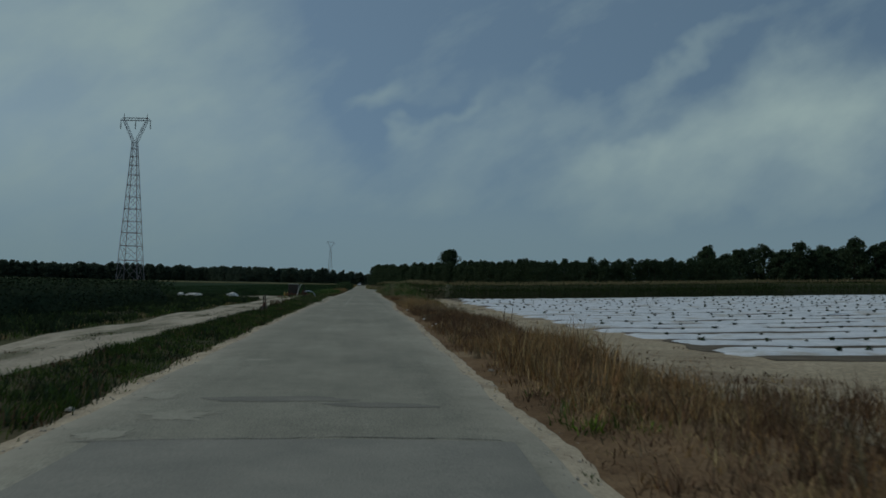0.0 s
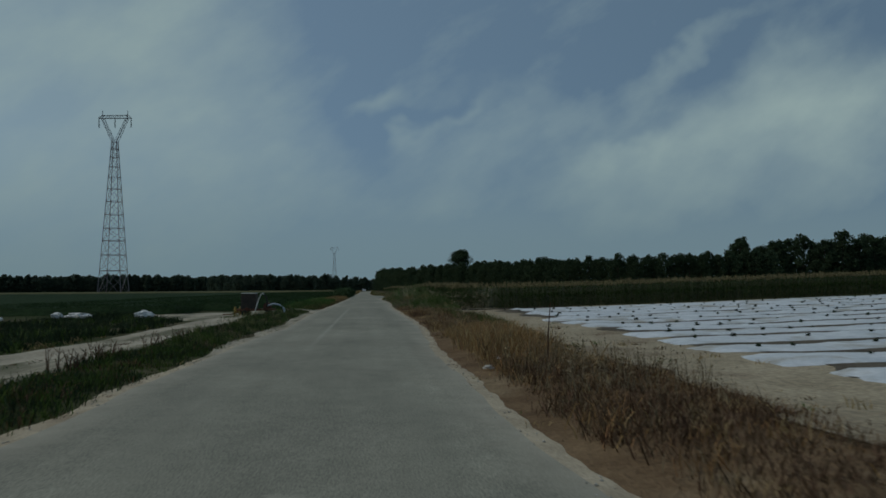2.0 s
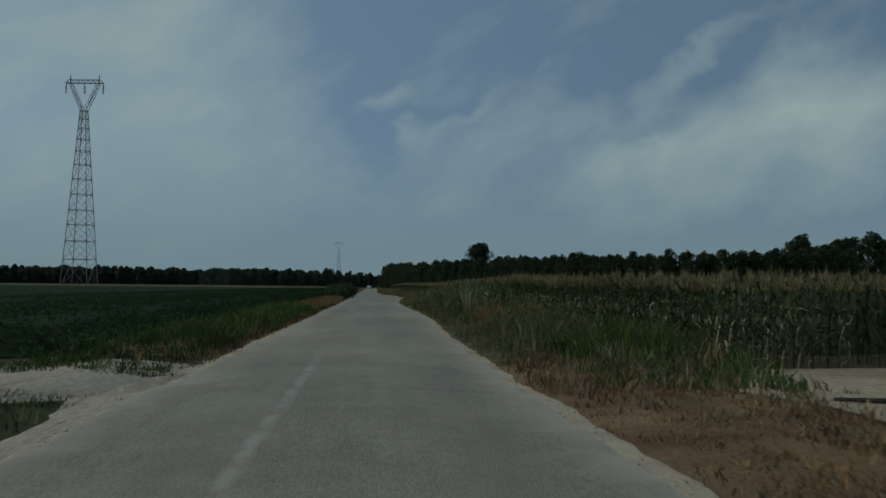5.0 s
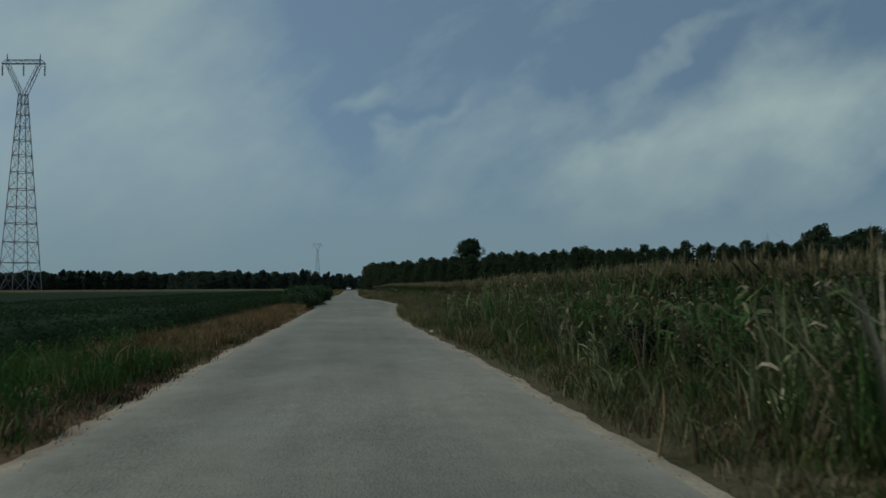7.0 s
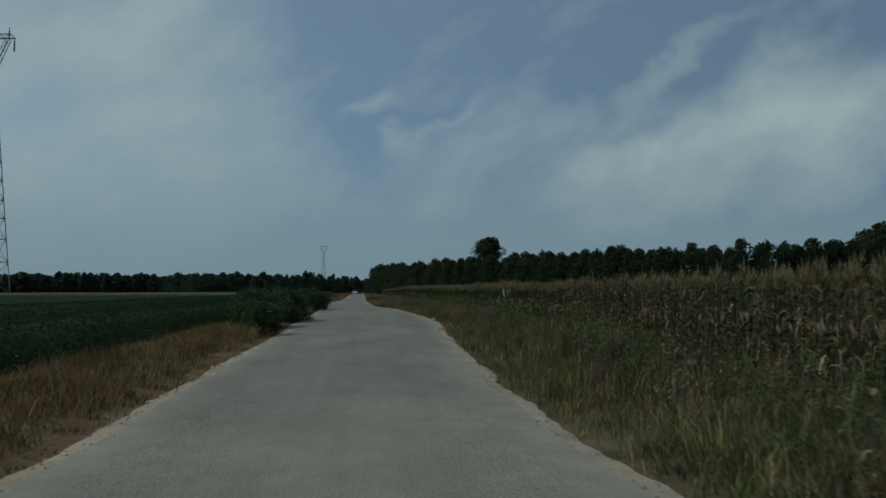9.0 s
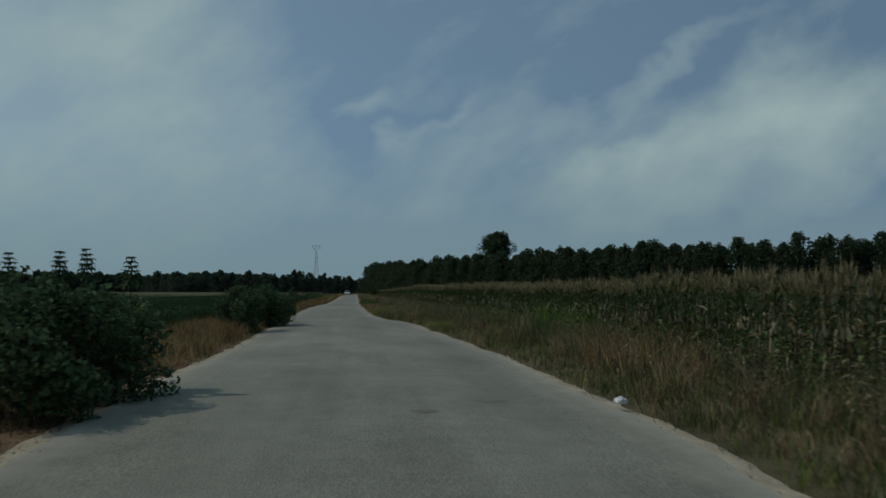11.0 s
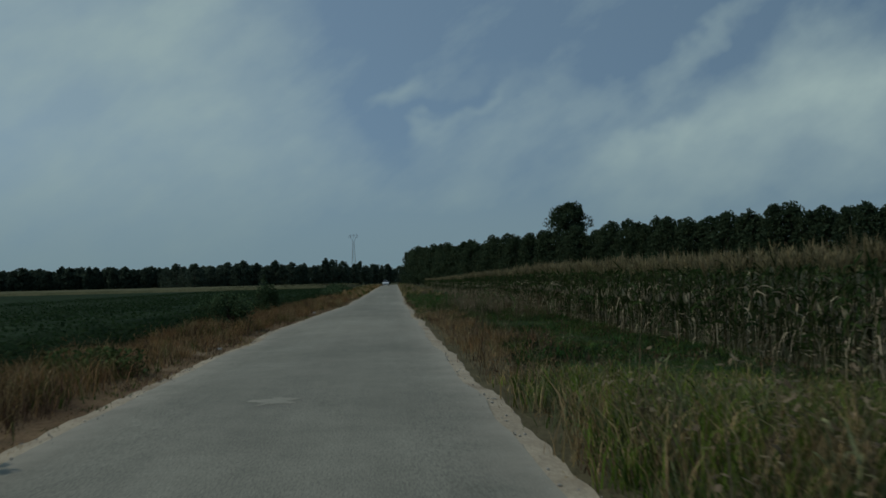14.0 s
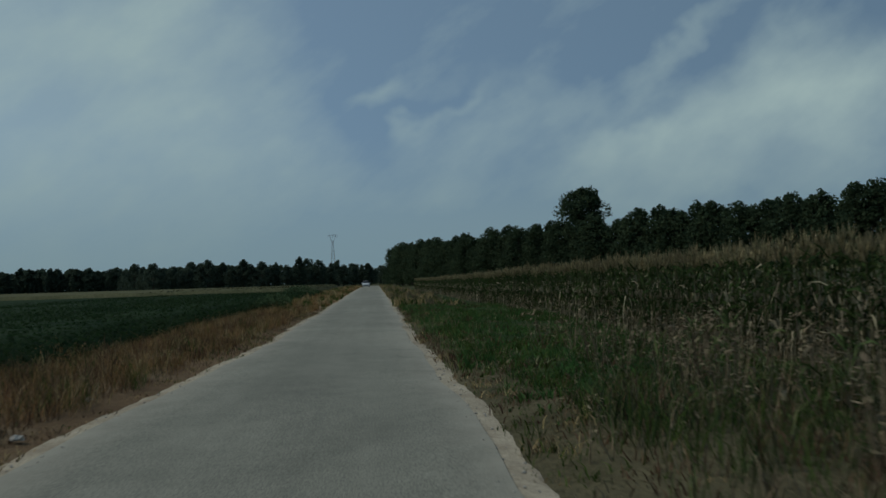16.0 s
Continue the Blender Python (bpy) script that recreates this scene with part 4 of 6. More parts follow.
def corn_plant(seed):
    """Stalk, arching leaves (dry ones below), an ear and a tassel, two metres high."""
    r = random.Random(seed)
    V, T, I = [], [], []

    def add(v, t, m):
        b = len(V)
        V.extend(v)
        T.extend([(x + b, y + b, z + b) for x, y, z in t])
        I.extend([m] * len(t))

    h = r.uniform(1.68, 1.78)
    lx, ly = r.uniform(-0.08, 0.08), r.uniform(-0.08, 0.08)
    rings = []
    for f, rad in ((0, 0.016), (0.5, 0.013), (1, 0.006)):
        rings += [(lx * f + rad * math.cos(k * 2.094), ly * f + rad * math.sin(k * 2.094), h * f) for k in range(3)]
    t = []
    for q in range(2):
        for k in range(3):
            a, b = q * 3 + k, q * 3 + (k + 1) % 3
            t += [(a, b, b + 3), (a, b + 3, a + 3)]
    add(rings, t, 3)
    side = r.uniform(0, 6.28)
    n = r.randint(13, 16)
    for i in range(n):
        f = 0.12 + 0.74 * i / n
        dry = r.random() < (0.58 if f < 0.35 else 0.42 if f < 0.6 else 0.18)
        if dry:
            L, rise, droop = r.uniform(0.12, 0.50), r.uniform(-0.1, 0.35), r.uniform(0.20, 0.95)
        else:
            L, rise, droop = r.uniform(0.22, 0.50), r.uniform(0.25, 0.60), r.uniform(0.10, 0.75)
        if f > 0.7:
            droop = min(droop, rise + 0.05)
        add(*strip_leaf((lx * f, ly * f, h * f), side + (math.pi if i % 2 else 0) + r.uniform(-0.9, 0.9), L, r.uniform(0.018, 0.036) if dry else r.uniform(0.032, 0.060), rise, droop, 3, r.uniform(-1.5, 1.5)), 1 if dry else 0)
    for k in range(2):
        add(*strip_leaf((lx * 0.5, ly * 0.5, h * 0.48), r.uniform(0, 6.28), 0.10, 0.06, 0.22, 0.02, 3), 1)
    for k in range(24):
        add(*strip_leaf((lx, ly, h - r.uniform(0.10, 0.28)), r.uniform(0, 6.28), r.uniform(0.04, 0.18), 0.023, r.uniform(0.10, 0.30), 0.03, 2, r.uniform(-1.5, 1.5)), 2)
    return np.array(V), np.array(T), np.array(I)


M_cornstalk = surf("corn_stalk", (0.045, 0.052, 0.022), (0.085, 0.080, 0.040), 2.0, 20, 0.85, 0, island=0.4, spec=0.1)
CORN = [corn_plant(100 + k) for k in range(8)]
CORN_MATS = [M_cornleaf, M_corndry, M_tassel, M_cornstalk]
CORN_X = 5.9


def corn_front(x):
    """Where the corn begins along the road, at x metres beside it."""
    return 83.5 + 0.12 * (np.asarray(x) - CORN_X)


def corn_rows():
    rng = np.random.default_rng(3)
    px, py = [], []
    for k in range(4):
        y = np.arange(corn_front(CORN_X) + 0.3, 345, 0.17 + 0.04 * k)
        y = y + rng.normal(0, 0.04, len(y))
        px.append(CORN_X + 0.72 * k + 0.18 * np.sin(y * 0.11) + rng.normal(0, 0.05, len(y)))
        py.append(y)
    for k in range(8):
        wide = 1.0 if k < 3 else 1.8
        x = np.concatenate([np.arange(CORN_X + 3, 45, 0.20 * wide), np.arange(45, 110, 0.36 * wide), np.arange(110, 230, 0.7 * wide)])
        py.append(corn_front(x) + 0.75 * k + rng.normal(0, 0.08, len(x)))
        px.append(x + rng.normal(0, 0.05, len(x)))
    px, py = np.concatenate(px), np.concatenate(py)
    keep = rng.uniform(0, 1, len(px)) > 0.04
    px, py = px[keep], py[keep]
    patch = 1.0 + 0.03 * ripple(px, py, 0.35, 2.0)
    return px, py, rng.uniform(0.95, 1.05, len(px)) * patch * np.interp(py, [84, 98, 104, 112, 130, 150, 160, 175, 188, 215, 230, 250, 275, 345], [0.96, 0.97, 1.05, 1.05, 1.01, 0.94, 0.91, 0.95, 0.99, 1.04, 1.07, 1.04, 0.94, 0.90])


cx, cy, cs = corn_rows()
withered = (np.random.default_rng(9).uniform(0, 1, len(cx)) < 0.75 * np.clip(1 - np.abs(cy - 138) / 26, 0, 0.8) / 0.8) & (cx < 12)
front = cx > CORN_X + 2.9
withered &= ~front
green = ~withered & ~front
scatter("corn_rows", CORN, cx[green], cy[green], cs[green], CORN_MATS, "ripening corn with drying leaves and tan tassels", "corn", 5)
scatter("withered_corn", CORN, cx[withered], cy[withered], cs[withered], [M_cornbrown, M_corndry, M_tassel, M_cornstalk], "withered brown corn plants among the green ones", "corn", 6)
# dry leaves take the green here too: shade of this face put into colour
scatter("corn_rows", CORN, cx[front], cy[front], cs[front], [M_cornleaf, M_cornleaf, M_tassel, M_cornstalk], "green corn with tan tassels facing the bare soil, darkened for its shaded side", "corn", 7)

# the standing corn behind the outer rows
ix = np.concatenate([np.arange(CORN_X + 2.6, 14, 0.8), [18, 25, 40, 70, 110, 170, 235]])
iy = np.concatenate([np.arange(86.5, 347, 1.2)])
IX, IY = np.meshgrid(ix, iy, indexing="ij")
IZ = 1.30 + 0.14 * ripple(IX * 3, IY * 2, 1.0, 1.0) + field_rise(IX, IY)
IY2 = IY + 0.12 * (IX - CORN_X) * (1 - (IY - 86.5) / 261)
nx, ny = IX.shape
edge = np.zeros(IX.shape, bool)
edge[0], edge[-1], edge[:, 0], edge[:, -1] = True, True, True, True
IZ[edge] = -0.1
vv = np.stack([IX, IY2, IZ], -1).reshape(-1, 3)
ii = (np.arange(nx - 1)[:, None] * ny + np.arange(ny - 1)[None]).ravel()
tt = np.concatenate([np.stack([ii, ii + ny, ii + ny + 1], 1), np.stack([ii, ii + ny + 1, ii + 1], 1)])
# side walls of the mass take the painted inner shade, the top its own colour
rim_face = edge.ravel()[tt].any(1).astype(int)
tagged(soup("corn_field", vv, tt, [M_corntop, M_cornmass], rim_face), "solid mass of the standing corn, its sides coloured dark for inner shade", "corn", "", "stuff")


def leafy_weed(seed, h, leaves, leaf, mats=(0, 1)):
    """A branching weed: thin stems with many small leaves."""
    r = random.Random(seed)
    V, T, I = [], [], []

    def add(v, t, m):
        b = len(V)
        V.extend(v)
        T.extend([(x + b, y + b, z + b) for x, y, z in t])
        I.extend([m] * len(t))

    for s in range(4):
        a = r.uniform(0, 6.28)
        add(*strip_leaf((0, 0, 0), a, h * r.uniform(0.15, 0.4), 0.014, h * r.uniform(0.7, 1.0), 0.05, 3), mats[1])
        for k in range(leaves // 4):
            f = r.uniform(0.2, 1.0)
            o = h * 0.3 * f
            add(*strip_leaf((math.cos(a) * o, math.sin(a) * o, h * 0.85 * f), r.uniform(0, 6.28), leaf * r.uniform(0.6, 1.3), leaf * 0.42, r.uniform(0, 0.06), r.uniform(0, 0.1), 2), mats[0])
    return np.array(V), np.array(T), np.array(I)


WEEDS = [leafy_weed(200 + k, 1.0, 48, 0.13) for k in range(5)]
DEADWEEDS = [leafy_weed(300 + k, 1.0, 26, 0.10, (1, 1)) for k in range(5)]


def blade_weed(seed):
    """A tuft of long arching broad blades on a short cane."""
    r = random.Random(seed)
    V, T, I = [], [], []
    for k in range(11):
        v, t = strip_leaf((0, 0, r.uniform(0.1, 0.7)), r.uniform(0, 6.28), r.uniform(0.25, 0.6), r.uniform(0.025, 0.05), r.uniform(0.3, 0.8), r.uniform(0.1, 0.7), 4, r.uniform(-1.2, 1.2))
        b = len(V)
        V.extend(v)
        T.extend([(x + b, y + b, z + b) for x, y, z in t])
        I.extend([0 if r.random() < 0.75 else 1] * len(t))
    v, t = strip_leaf((0, 0, 0), r.uniform(0, 6.28), 0.06, 0.02, 0.8, 0.0, 3)
    b = len(V)
    V.extend(v)
    T.extend([(x + b, y + b, z + b) for x, y, z in t])
    I.extend([1] * len(t))
    return np.array(V), np.array(T), np.array(I)


BLADEWEEDS = [blade_weed(700 + k) for k in range(5)]


def weed_patch(name, n, y0, y1, lo, hi, size, kinds, mats, label, seed):
    rng = np.random.default_rng(seed)
    y = rng.uniform(y0, y1, n)
    f = rng.uniform(0, 1, n)
    x = lo(y) + (hi(y) - lo(y)) * f
    return scatter(name, kinds, x, y, size * rng.uniform(0.6, 1.25, n), mats, label, "weeds", seed)


weed_patch("broad_blades", 90, 190, 202, off_r(0.9), line(5.6), 0.46, BLADEWEEDS, [M_sage, M_straw], "pale arching grass and weeds in front of the corn", 63)
weed_patch("broad_blades", 40, 204, 226, off_r(1.5), line(5.5), 0.30, BLADEWEEDS, [M_sage, M_corndry], "pale straggling weeds in the green ground cover", 60)
weed_patch("broad_blades", 90, 98, 127, off_r(1.2), line(5.6), 1.0, BLADEWEEDS, [M_sage, M_corndry], "pale arching broad-bladed weeds beside the road", 58)
weed_patch("leafy_weeds", 220, 86, 128, off_r(1.5), line(5.9), 1.05, WEEDS, [M_weed, M_sage], "tall leafy green weeds in front of the corn", 41)
weed_patch("lush_weeds", 170, 98, 126, off_r(1.7), line(5.9), 1.15, WEEDS, [M_lush, M_green], "tall lush green weeds in front of the corn", 42)
weed_patch("tall_canes", 170, 99, 127, line(4.1), line(5.9), 1.28, BLADEWEEDS, [M_weed, M_sage], "tall cane-like green weeds hiding the corn", 54)
weed_patch("seed_stalks", 120, 100, 127, line(3.6), line(5.8), 1.45, DEADWEEDS, [M_grey, M_grey], "tall pale seed stalks among the weeds", 55)
weed_patch("dead_weeds", 380, 128, 196, off_r(0.9), line(5.8), 0.75, DEADWEEDS, [M_grey, M_grey], "tall dry grey weeds in front of the corn", 43)
weed_patch("leafy_weeds", 460, 128, 196, off_r(1.6), line(5.9), 0.85, WEEDS, [M_weed, M_grey], "dark leafy weeds in front of the corn", 44)
weed_patch("dead_weeds", 160, 8, 30, off_r(0.8), off_r(3.0), 0.5, DEADWEEDS, [M_dead, M_dead], "dead brown weeds beside the road", 45)
weed_patch("dead_weeds", 110, 37.5, 43.5, off_r(0.9), off_r(3.2), 0.55, DEADWEEDS, [M_dead, M_grey], "tangled dead brown weeds and twigs beside the road", 68)
weed_patch("dead_weeds", 200, 50, 84, off_r(0.8), off_r(3.2), 0.42, DEADWEEDS, [M_dead, M_grey], "dead brown weeds beside the road", 46)
weed_patch("tall_broad_blades", 30, 220, 236, off_r(2.4), line(5.7), 0.85, BLADEWEEDS, [M_weed, M_grey], "tall pale drooping weeds in front of the corn", 69)
weed_patch("green_weeds", 420, 201, 250, off_r(1.4), line(5.6), 0.30, WEEDS, [M_green, M_lush], "green leafy weeds beside the corn", 47)
weed_patch("dead_weeds", 200, 186, 199, off_r(0.6), line(5.7), 0.9, DEADWEEDS, [M_grey, M_grey], "tall pale dry weed stalks beside the road", 56)
sward("mixed_weeds", 220.5, 231, off_r(0.9), line(5.7), 330, 0.40, 0.011, 0.6, [M_dead, M_grey, M_green, M_weed, M_darkcrop], [0.20, 0.16, 0.28, 0.18, 0.18], "dry and green weeds in front of the corn", seed=61)
weed_patch("dead_weeds", 160, 220, 236, off_r(1.8), line(5.8), 0.95, DEADWEEDS, [M_grey, M_grey], "tall pale dry stalks in front of the corn", 57)
weed_patch("dead_weeds", 60, 200, 245, off_r(0.4), off_r(1.8), 0.5, DEADWEEDS, [M_grey, M_grey], "pale dry weed stalks beside the road", 48)
weed_patch("verge_weeds", 260, 84, 119, line(-6.5), off_l(0.8), 0.55, WEEDS, [M_lush, M_green], "leafy green weeds in the verge", 49)
weed_patch("verge_weeds", 120, 56, 76, line(-5.2), off_l(0.7), 0.34, WEEDS, [M_weed, M_grey], "dusty green weeds beside the yard", 50)
weed_patch("verge_weeds", 60, 4, 58, line(-4.4), off_l(0.4), 0.26, WEEDS, [M_green, M_green], "small green weeds in the verge", 51)
weed_patch("verge_weeds", 110, 110, 262, line(-6.2), off_l(0.6), 0.5, DEADWEEDS, [M_dead, M_rust], "dry brown weeds in the verge", 52)
weed_patch("dark_weeds", 420, 5, 78, line(-15), lambda y: YARD_EDGE(y) - 0.4, 0.5, WEEDS, [M_darkcrop, M_darkcrop], "dark leafy weeds beyond the track", 53)


# ---------------------------------------------------------------- the crop fields left of the road
def cards(c, size, rng, up=0.4):
    """Small folded leaves at the points c: vertices and triangles."""
    n = len(c)
    a = rng.normal(0, 1, (n, 3))
    a /= np.linalg.norm(a, axis=1)[:, None]
    nrm = rng.normal(0, 1, (n, 3))
    nrm[:, 2] = np.abs(nrm[:, 2]) + up
    b = np.cross(nrm, a)
    b /= np.linalg.norm(b, axis=1)[:, None] + 1e-9
    a = np.cross(b, nrm)
    a /= np.linalg.norm(a, axis=1)[:, None] + 1e-9
    s = (size * rng.uniform(0.6, 1.3, n))[:, None]
    v = np.stack([c - a * s * 0.5, c + b * s * 0.32 + a * s * 0.05, c + a * s * 0.5, c - b * s * 0.32 + a * s * 0.05], 1).reshape(-1, 3)
    i = np.arange(n)[:, None] * 4
    t = np.concatenate([i + np.array([[0, 1, 2]]), i + np.array([[0, 2, 3]])], 1).reshape(-1, 3)
    return v, t


def crop_block(name, x0, x1, y0, y1, top, material, mass, leaf, per_m2, near, label, seed):
    """A crop as a solid uneven canopy with loose leaves over the part near the road."""
    rng = np.random.default_rng(seed)
    bx = np.concatenate([np.arange(x1, x1 - 20, -0.7), np.linspace(x1 - 24, x0, 12)])[::-1]
    by = np.arange(y0, y1 + 0.1, 0.9)
    X, Y = np.meshgrid(bx, by, indexing="ij")
    rowsx = 0.05 * np.sin(X * 2 * math.pi / 0.75) * (X > x1 - 20)
    Z = top - 0.10 + rowsx + 0.07 * ripple(X * 2, Y * 1.5, 1.0, seed)
    rim = np.zeros(X.shape, bool)
    rim[0], rim[-1], rim[:, 0], rim[:, -1] = True, True, True, True
    Z[rim] = -0.08
    nx, ny = X.shape
    i = (np.arange(nx - 1)[:, None] * ny + np.arange(ny - 1)[None]).ravel()
    t0 = np.concatenate([np.stack([i, i + ny, i + ny + 1], 1), np.stack([i, i + ny + 1, i + 1], 1)])
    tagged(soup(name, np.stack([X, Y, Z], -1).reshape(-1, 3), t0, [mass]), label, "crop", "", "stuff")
    n = int(near * (y1 - y0) * per_m2)
    px = x1 + 0.25 - near * rng.uniform(0, 1, n) ** 1.6
    py = rng.uniform(y0 - 0.2, y1, n)
    drop = np.where(px > x1 - 0.4, rng.uniform(0, 1, n) * top, rng.uniform(0, 0.2, n))
    c = np.stack([px, py, np.maximum(top - drop + 0.06 * ripple(px * 2, py * 1.5, 1.0, seed) + rng.normal(0, 0.03, n), 0.03)], 1)
    v, t = cards(c, leaf, rng, 1.0)
    tagged(soup(name + "_leaves", v, t, [material]), label, "crop", "", "stuff")


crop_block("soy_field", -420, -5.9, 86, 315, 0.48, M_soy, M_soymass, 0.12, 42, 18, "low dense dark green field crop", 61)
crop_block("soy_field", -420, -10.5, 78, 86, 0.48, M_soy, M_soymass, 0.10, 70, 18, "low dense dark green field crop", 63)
crop_block("stubble_field", -420, -9.5, 318, 440, 0.86, M_stubble, M_stubble, 0.2, 3, 18, "pale olive field of ripening grain beyond the green crop", 64)
crop_block("dark_crop", -300, -11.5, -30, 53, 1.20, M_darkcrop, M_darkcrop, 0.12, 70, 14, "dense dark tall field crop beyond the track", 62)


# ---------------------------------------------------------------- trees
def tree_meshes(seed, height, radius, base, clumps, per, leaf, leafmat, slim=1.0, low=0.26, point=0.7):
    """A tree: tapered trunk with limbs, and a crown of many small leaves in uneven clumps. Returns the thing."""
    r = random.Random(seed)
    rng = np.random.default_rng(seed)
    tree = new("tree", None)
    bm = bmesh.new()
    tr = 0.022 * height
    bend1, bend2 = r.uniform(-0.3, 0.3), r.uniform(-0.3, 0.3)
    axis = lambda z: (bend1 * z / height, bend2 * z / height, z)
    tube(bm, [axis(-0.15), axis(height * 0.25), axis(height * 0.55), axis(height * 0.88)], [tr * 1.25, tr, tr * 0.65, tr * 0.18], 7)
    pts = []
    for k in range(clumps):
        f = (k + 0.5) / clumps
        z = base + (height - base) * (0.06 + 0.90 * f ** 0.85)
        shape = math.sin(math.pi * min(1.0, low + (0.96 - low) * f)) ** point
        a = k * 2.4 + r.uniform(-0.5, 0.5)
        q = radius * shape * r.uniform(0.30, 0.80)
        c = Vector((bend1 * z / height + math.cos(a) * q, bend2 * z / height + math.sin(a) * q, z))
        rad = radius * r.uniform(0.26, 0.50) * (1.10 - 0.55 * f)
        if k % 3 == 0:
            s = axis(max(base * 0.8, z - q * 0.9))
            tube(bm, [s, (Vector(s) + c) / 2 + Vector((0, 0, 0.1)), c], [tr * 0.4, tr * 0.25, tr * 0.08], 5)
        d = rng.normal(0, 1, (per, 3))
        d /= np.linalg.norm(d, axis=1)[:, None]
        rr = rad * rng.uniform(0.35, 1.12, per) ** 0.7
        p = np.array(c)[None] + d * rr[:, None] * np.array([[1, 1, 0.85 * slim]])
        pts.append(p)
    p = np.concatenate(pts)
    p = p[p[:, 2] > base * 0.6]
    v, t = cards(p, leaf, rng, 0.3)
    solid("trunk", bm, M_bark, tree)
    soup("crown", v, t, [leafmat], parent=tree)
    return tree


def place(kinds, spots, label, group, category="tree", seed=1, lo=0.88, hi=1.12):
    r = random.Random(seed)
    for i, (x, y, s) in enumerate(spots):
        src = kinds[i % len(kinds)]
        sc = s * r.uniform(lo, hi)
        m = pose(x, y, -0.1, 0, 0, r.uniform(0, 360)) @ Matrix.Diagonal((sc * r.uniform(0.92, 1.1), sc * r.uniform(0.92, 1.1), sc, 1))
        if "used" in src:
            ob = copy_thing(src, Matrix())
        else:
            ob = src
            ob["used"] = 1
        ob.matrix_basis = m
        tagged(ob, label, category, group, "")
    for o in kinds:
        if "used" in o:
            del o["used"]


def along(points, gap, jitter, seed):
    """Spots along a broken line, with some scatter."""
    r = random.Random(seed)
    out = []
    for (x0, y0, s0), (x1, y1, s1) in zip(points, points[1:]):
        L = math.hypot(x1 - x0, y1 - y0)
        n = max(1, int(L / gap))
        for i in range(n):
            f = i / n
            out.append((x0 + (x1 - x0) * f + r.uniform(-jitter, jitter), y0 + (y1 - y0) * f + r.uniform(-jitter, jitter), s0 + (s1 - s0) * f))
    return out


ROW = [tree_meshes(400 + k, 10.8, 3.4, 0.3, 36, 78, 0.50, M_leaf, 1.3, 0.28, 0.85) for k in range(7)]
row = [(5.6, 452, 0.98), (12, 425, 0.92), (20, 392, 0.94), (38, 358, 1.0), (50, 336, 1.0), (66, 312, 1.02), (86, 295, 1.05), (128, 286, 1.1)]
spots = along(row, 2.7, 0.7, 1) + along([(x + 5, y + 5, s * 0.97) for x, y, s in row], 3.6, 0.9, 2)
place(ROW, spots, "dark green poplar in a dense row behind the corn", "row of trees behind the corn", seed=3, lo=0.92, hi=1.10)
BIG = [tree_meshes(430 + k, 20.0, 6.5, 0.8, 30, 130, 0.9, M_leaf) for k in range(3)]
place(BIG, along([(146, 350, 0.95), (170, 335, 1.0), (200, 332, 1.1), (230, 330, 1.15)], 7.0, 2.0, 4) + along([(150, 362, 0.95), (226, 345, 1.0)], 7.0, 2.0, 5) + along([(142, 345, 0.4), (232, 322, 0.45)], 6.0, 1.5, 17), "large broad dark tree at the edge of the fields", "large trees beyond the corn", seed=6)
LONE = [tree_meshes(441, 16.6, 5.0, 10.2, 34, 260, 0.48, M_leaf, 0.95, 0.12, 0.7)]
place(LONE, [(37.6, 369, 1.0)], "tall rounded tree rising above the row of trees", "", seed=7, lo=1.0, hi=1.0)
# far trees, their leaf colour lightened and blued for haze
FAR = [tree_meshes(450 + k, 9.6 + 0.5 * (k % 3), (3.6, 2.6, 4.4, 3.0, 2.2)[k], 0.1, 24, 66, 0.76, M_hazeleaf, (1.0, 1.4, 0.9, 1.2, 1.6)[k]) for k in range(5)]
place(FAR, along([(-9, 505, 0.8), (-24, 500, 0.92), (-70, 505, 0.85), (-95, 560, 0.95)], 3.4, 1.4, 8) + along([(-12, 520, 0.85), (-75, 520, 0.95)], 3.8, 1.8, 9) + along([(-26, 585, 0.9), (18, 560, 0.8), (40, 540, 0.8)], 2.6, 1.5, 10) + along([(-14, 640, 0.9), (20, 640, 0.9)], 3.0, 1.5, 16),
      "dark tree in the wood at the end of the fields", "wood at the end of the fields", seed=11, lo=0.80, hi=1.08)


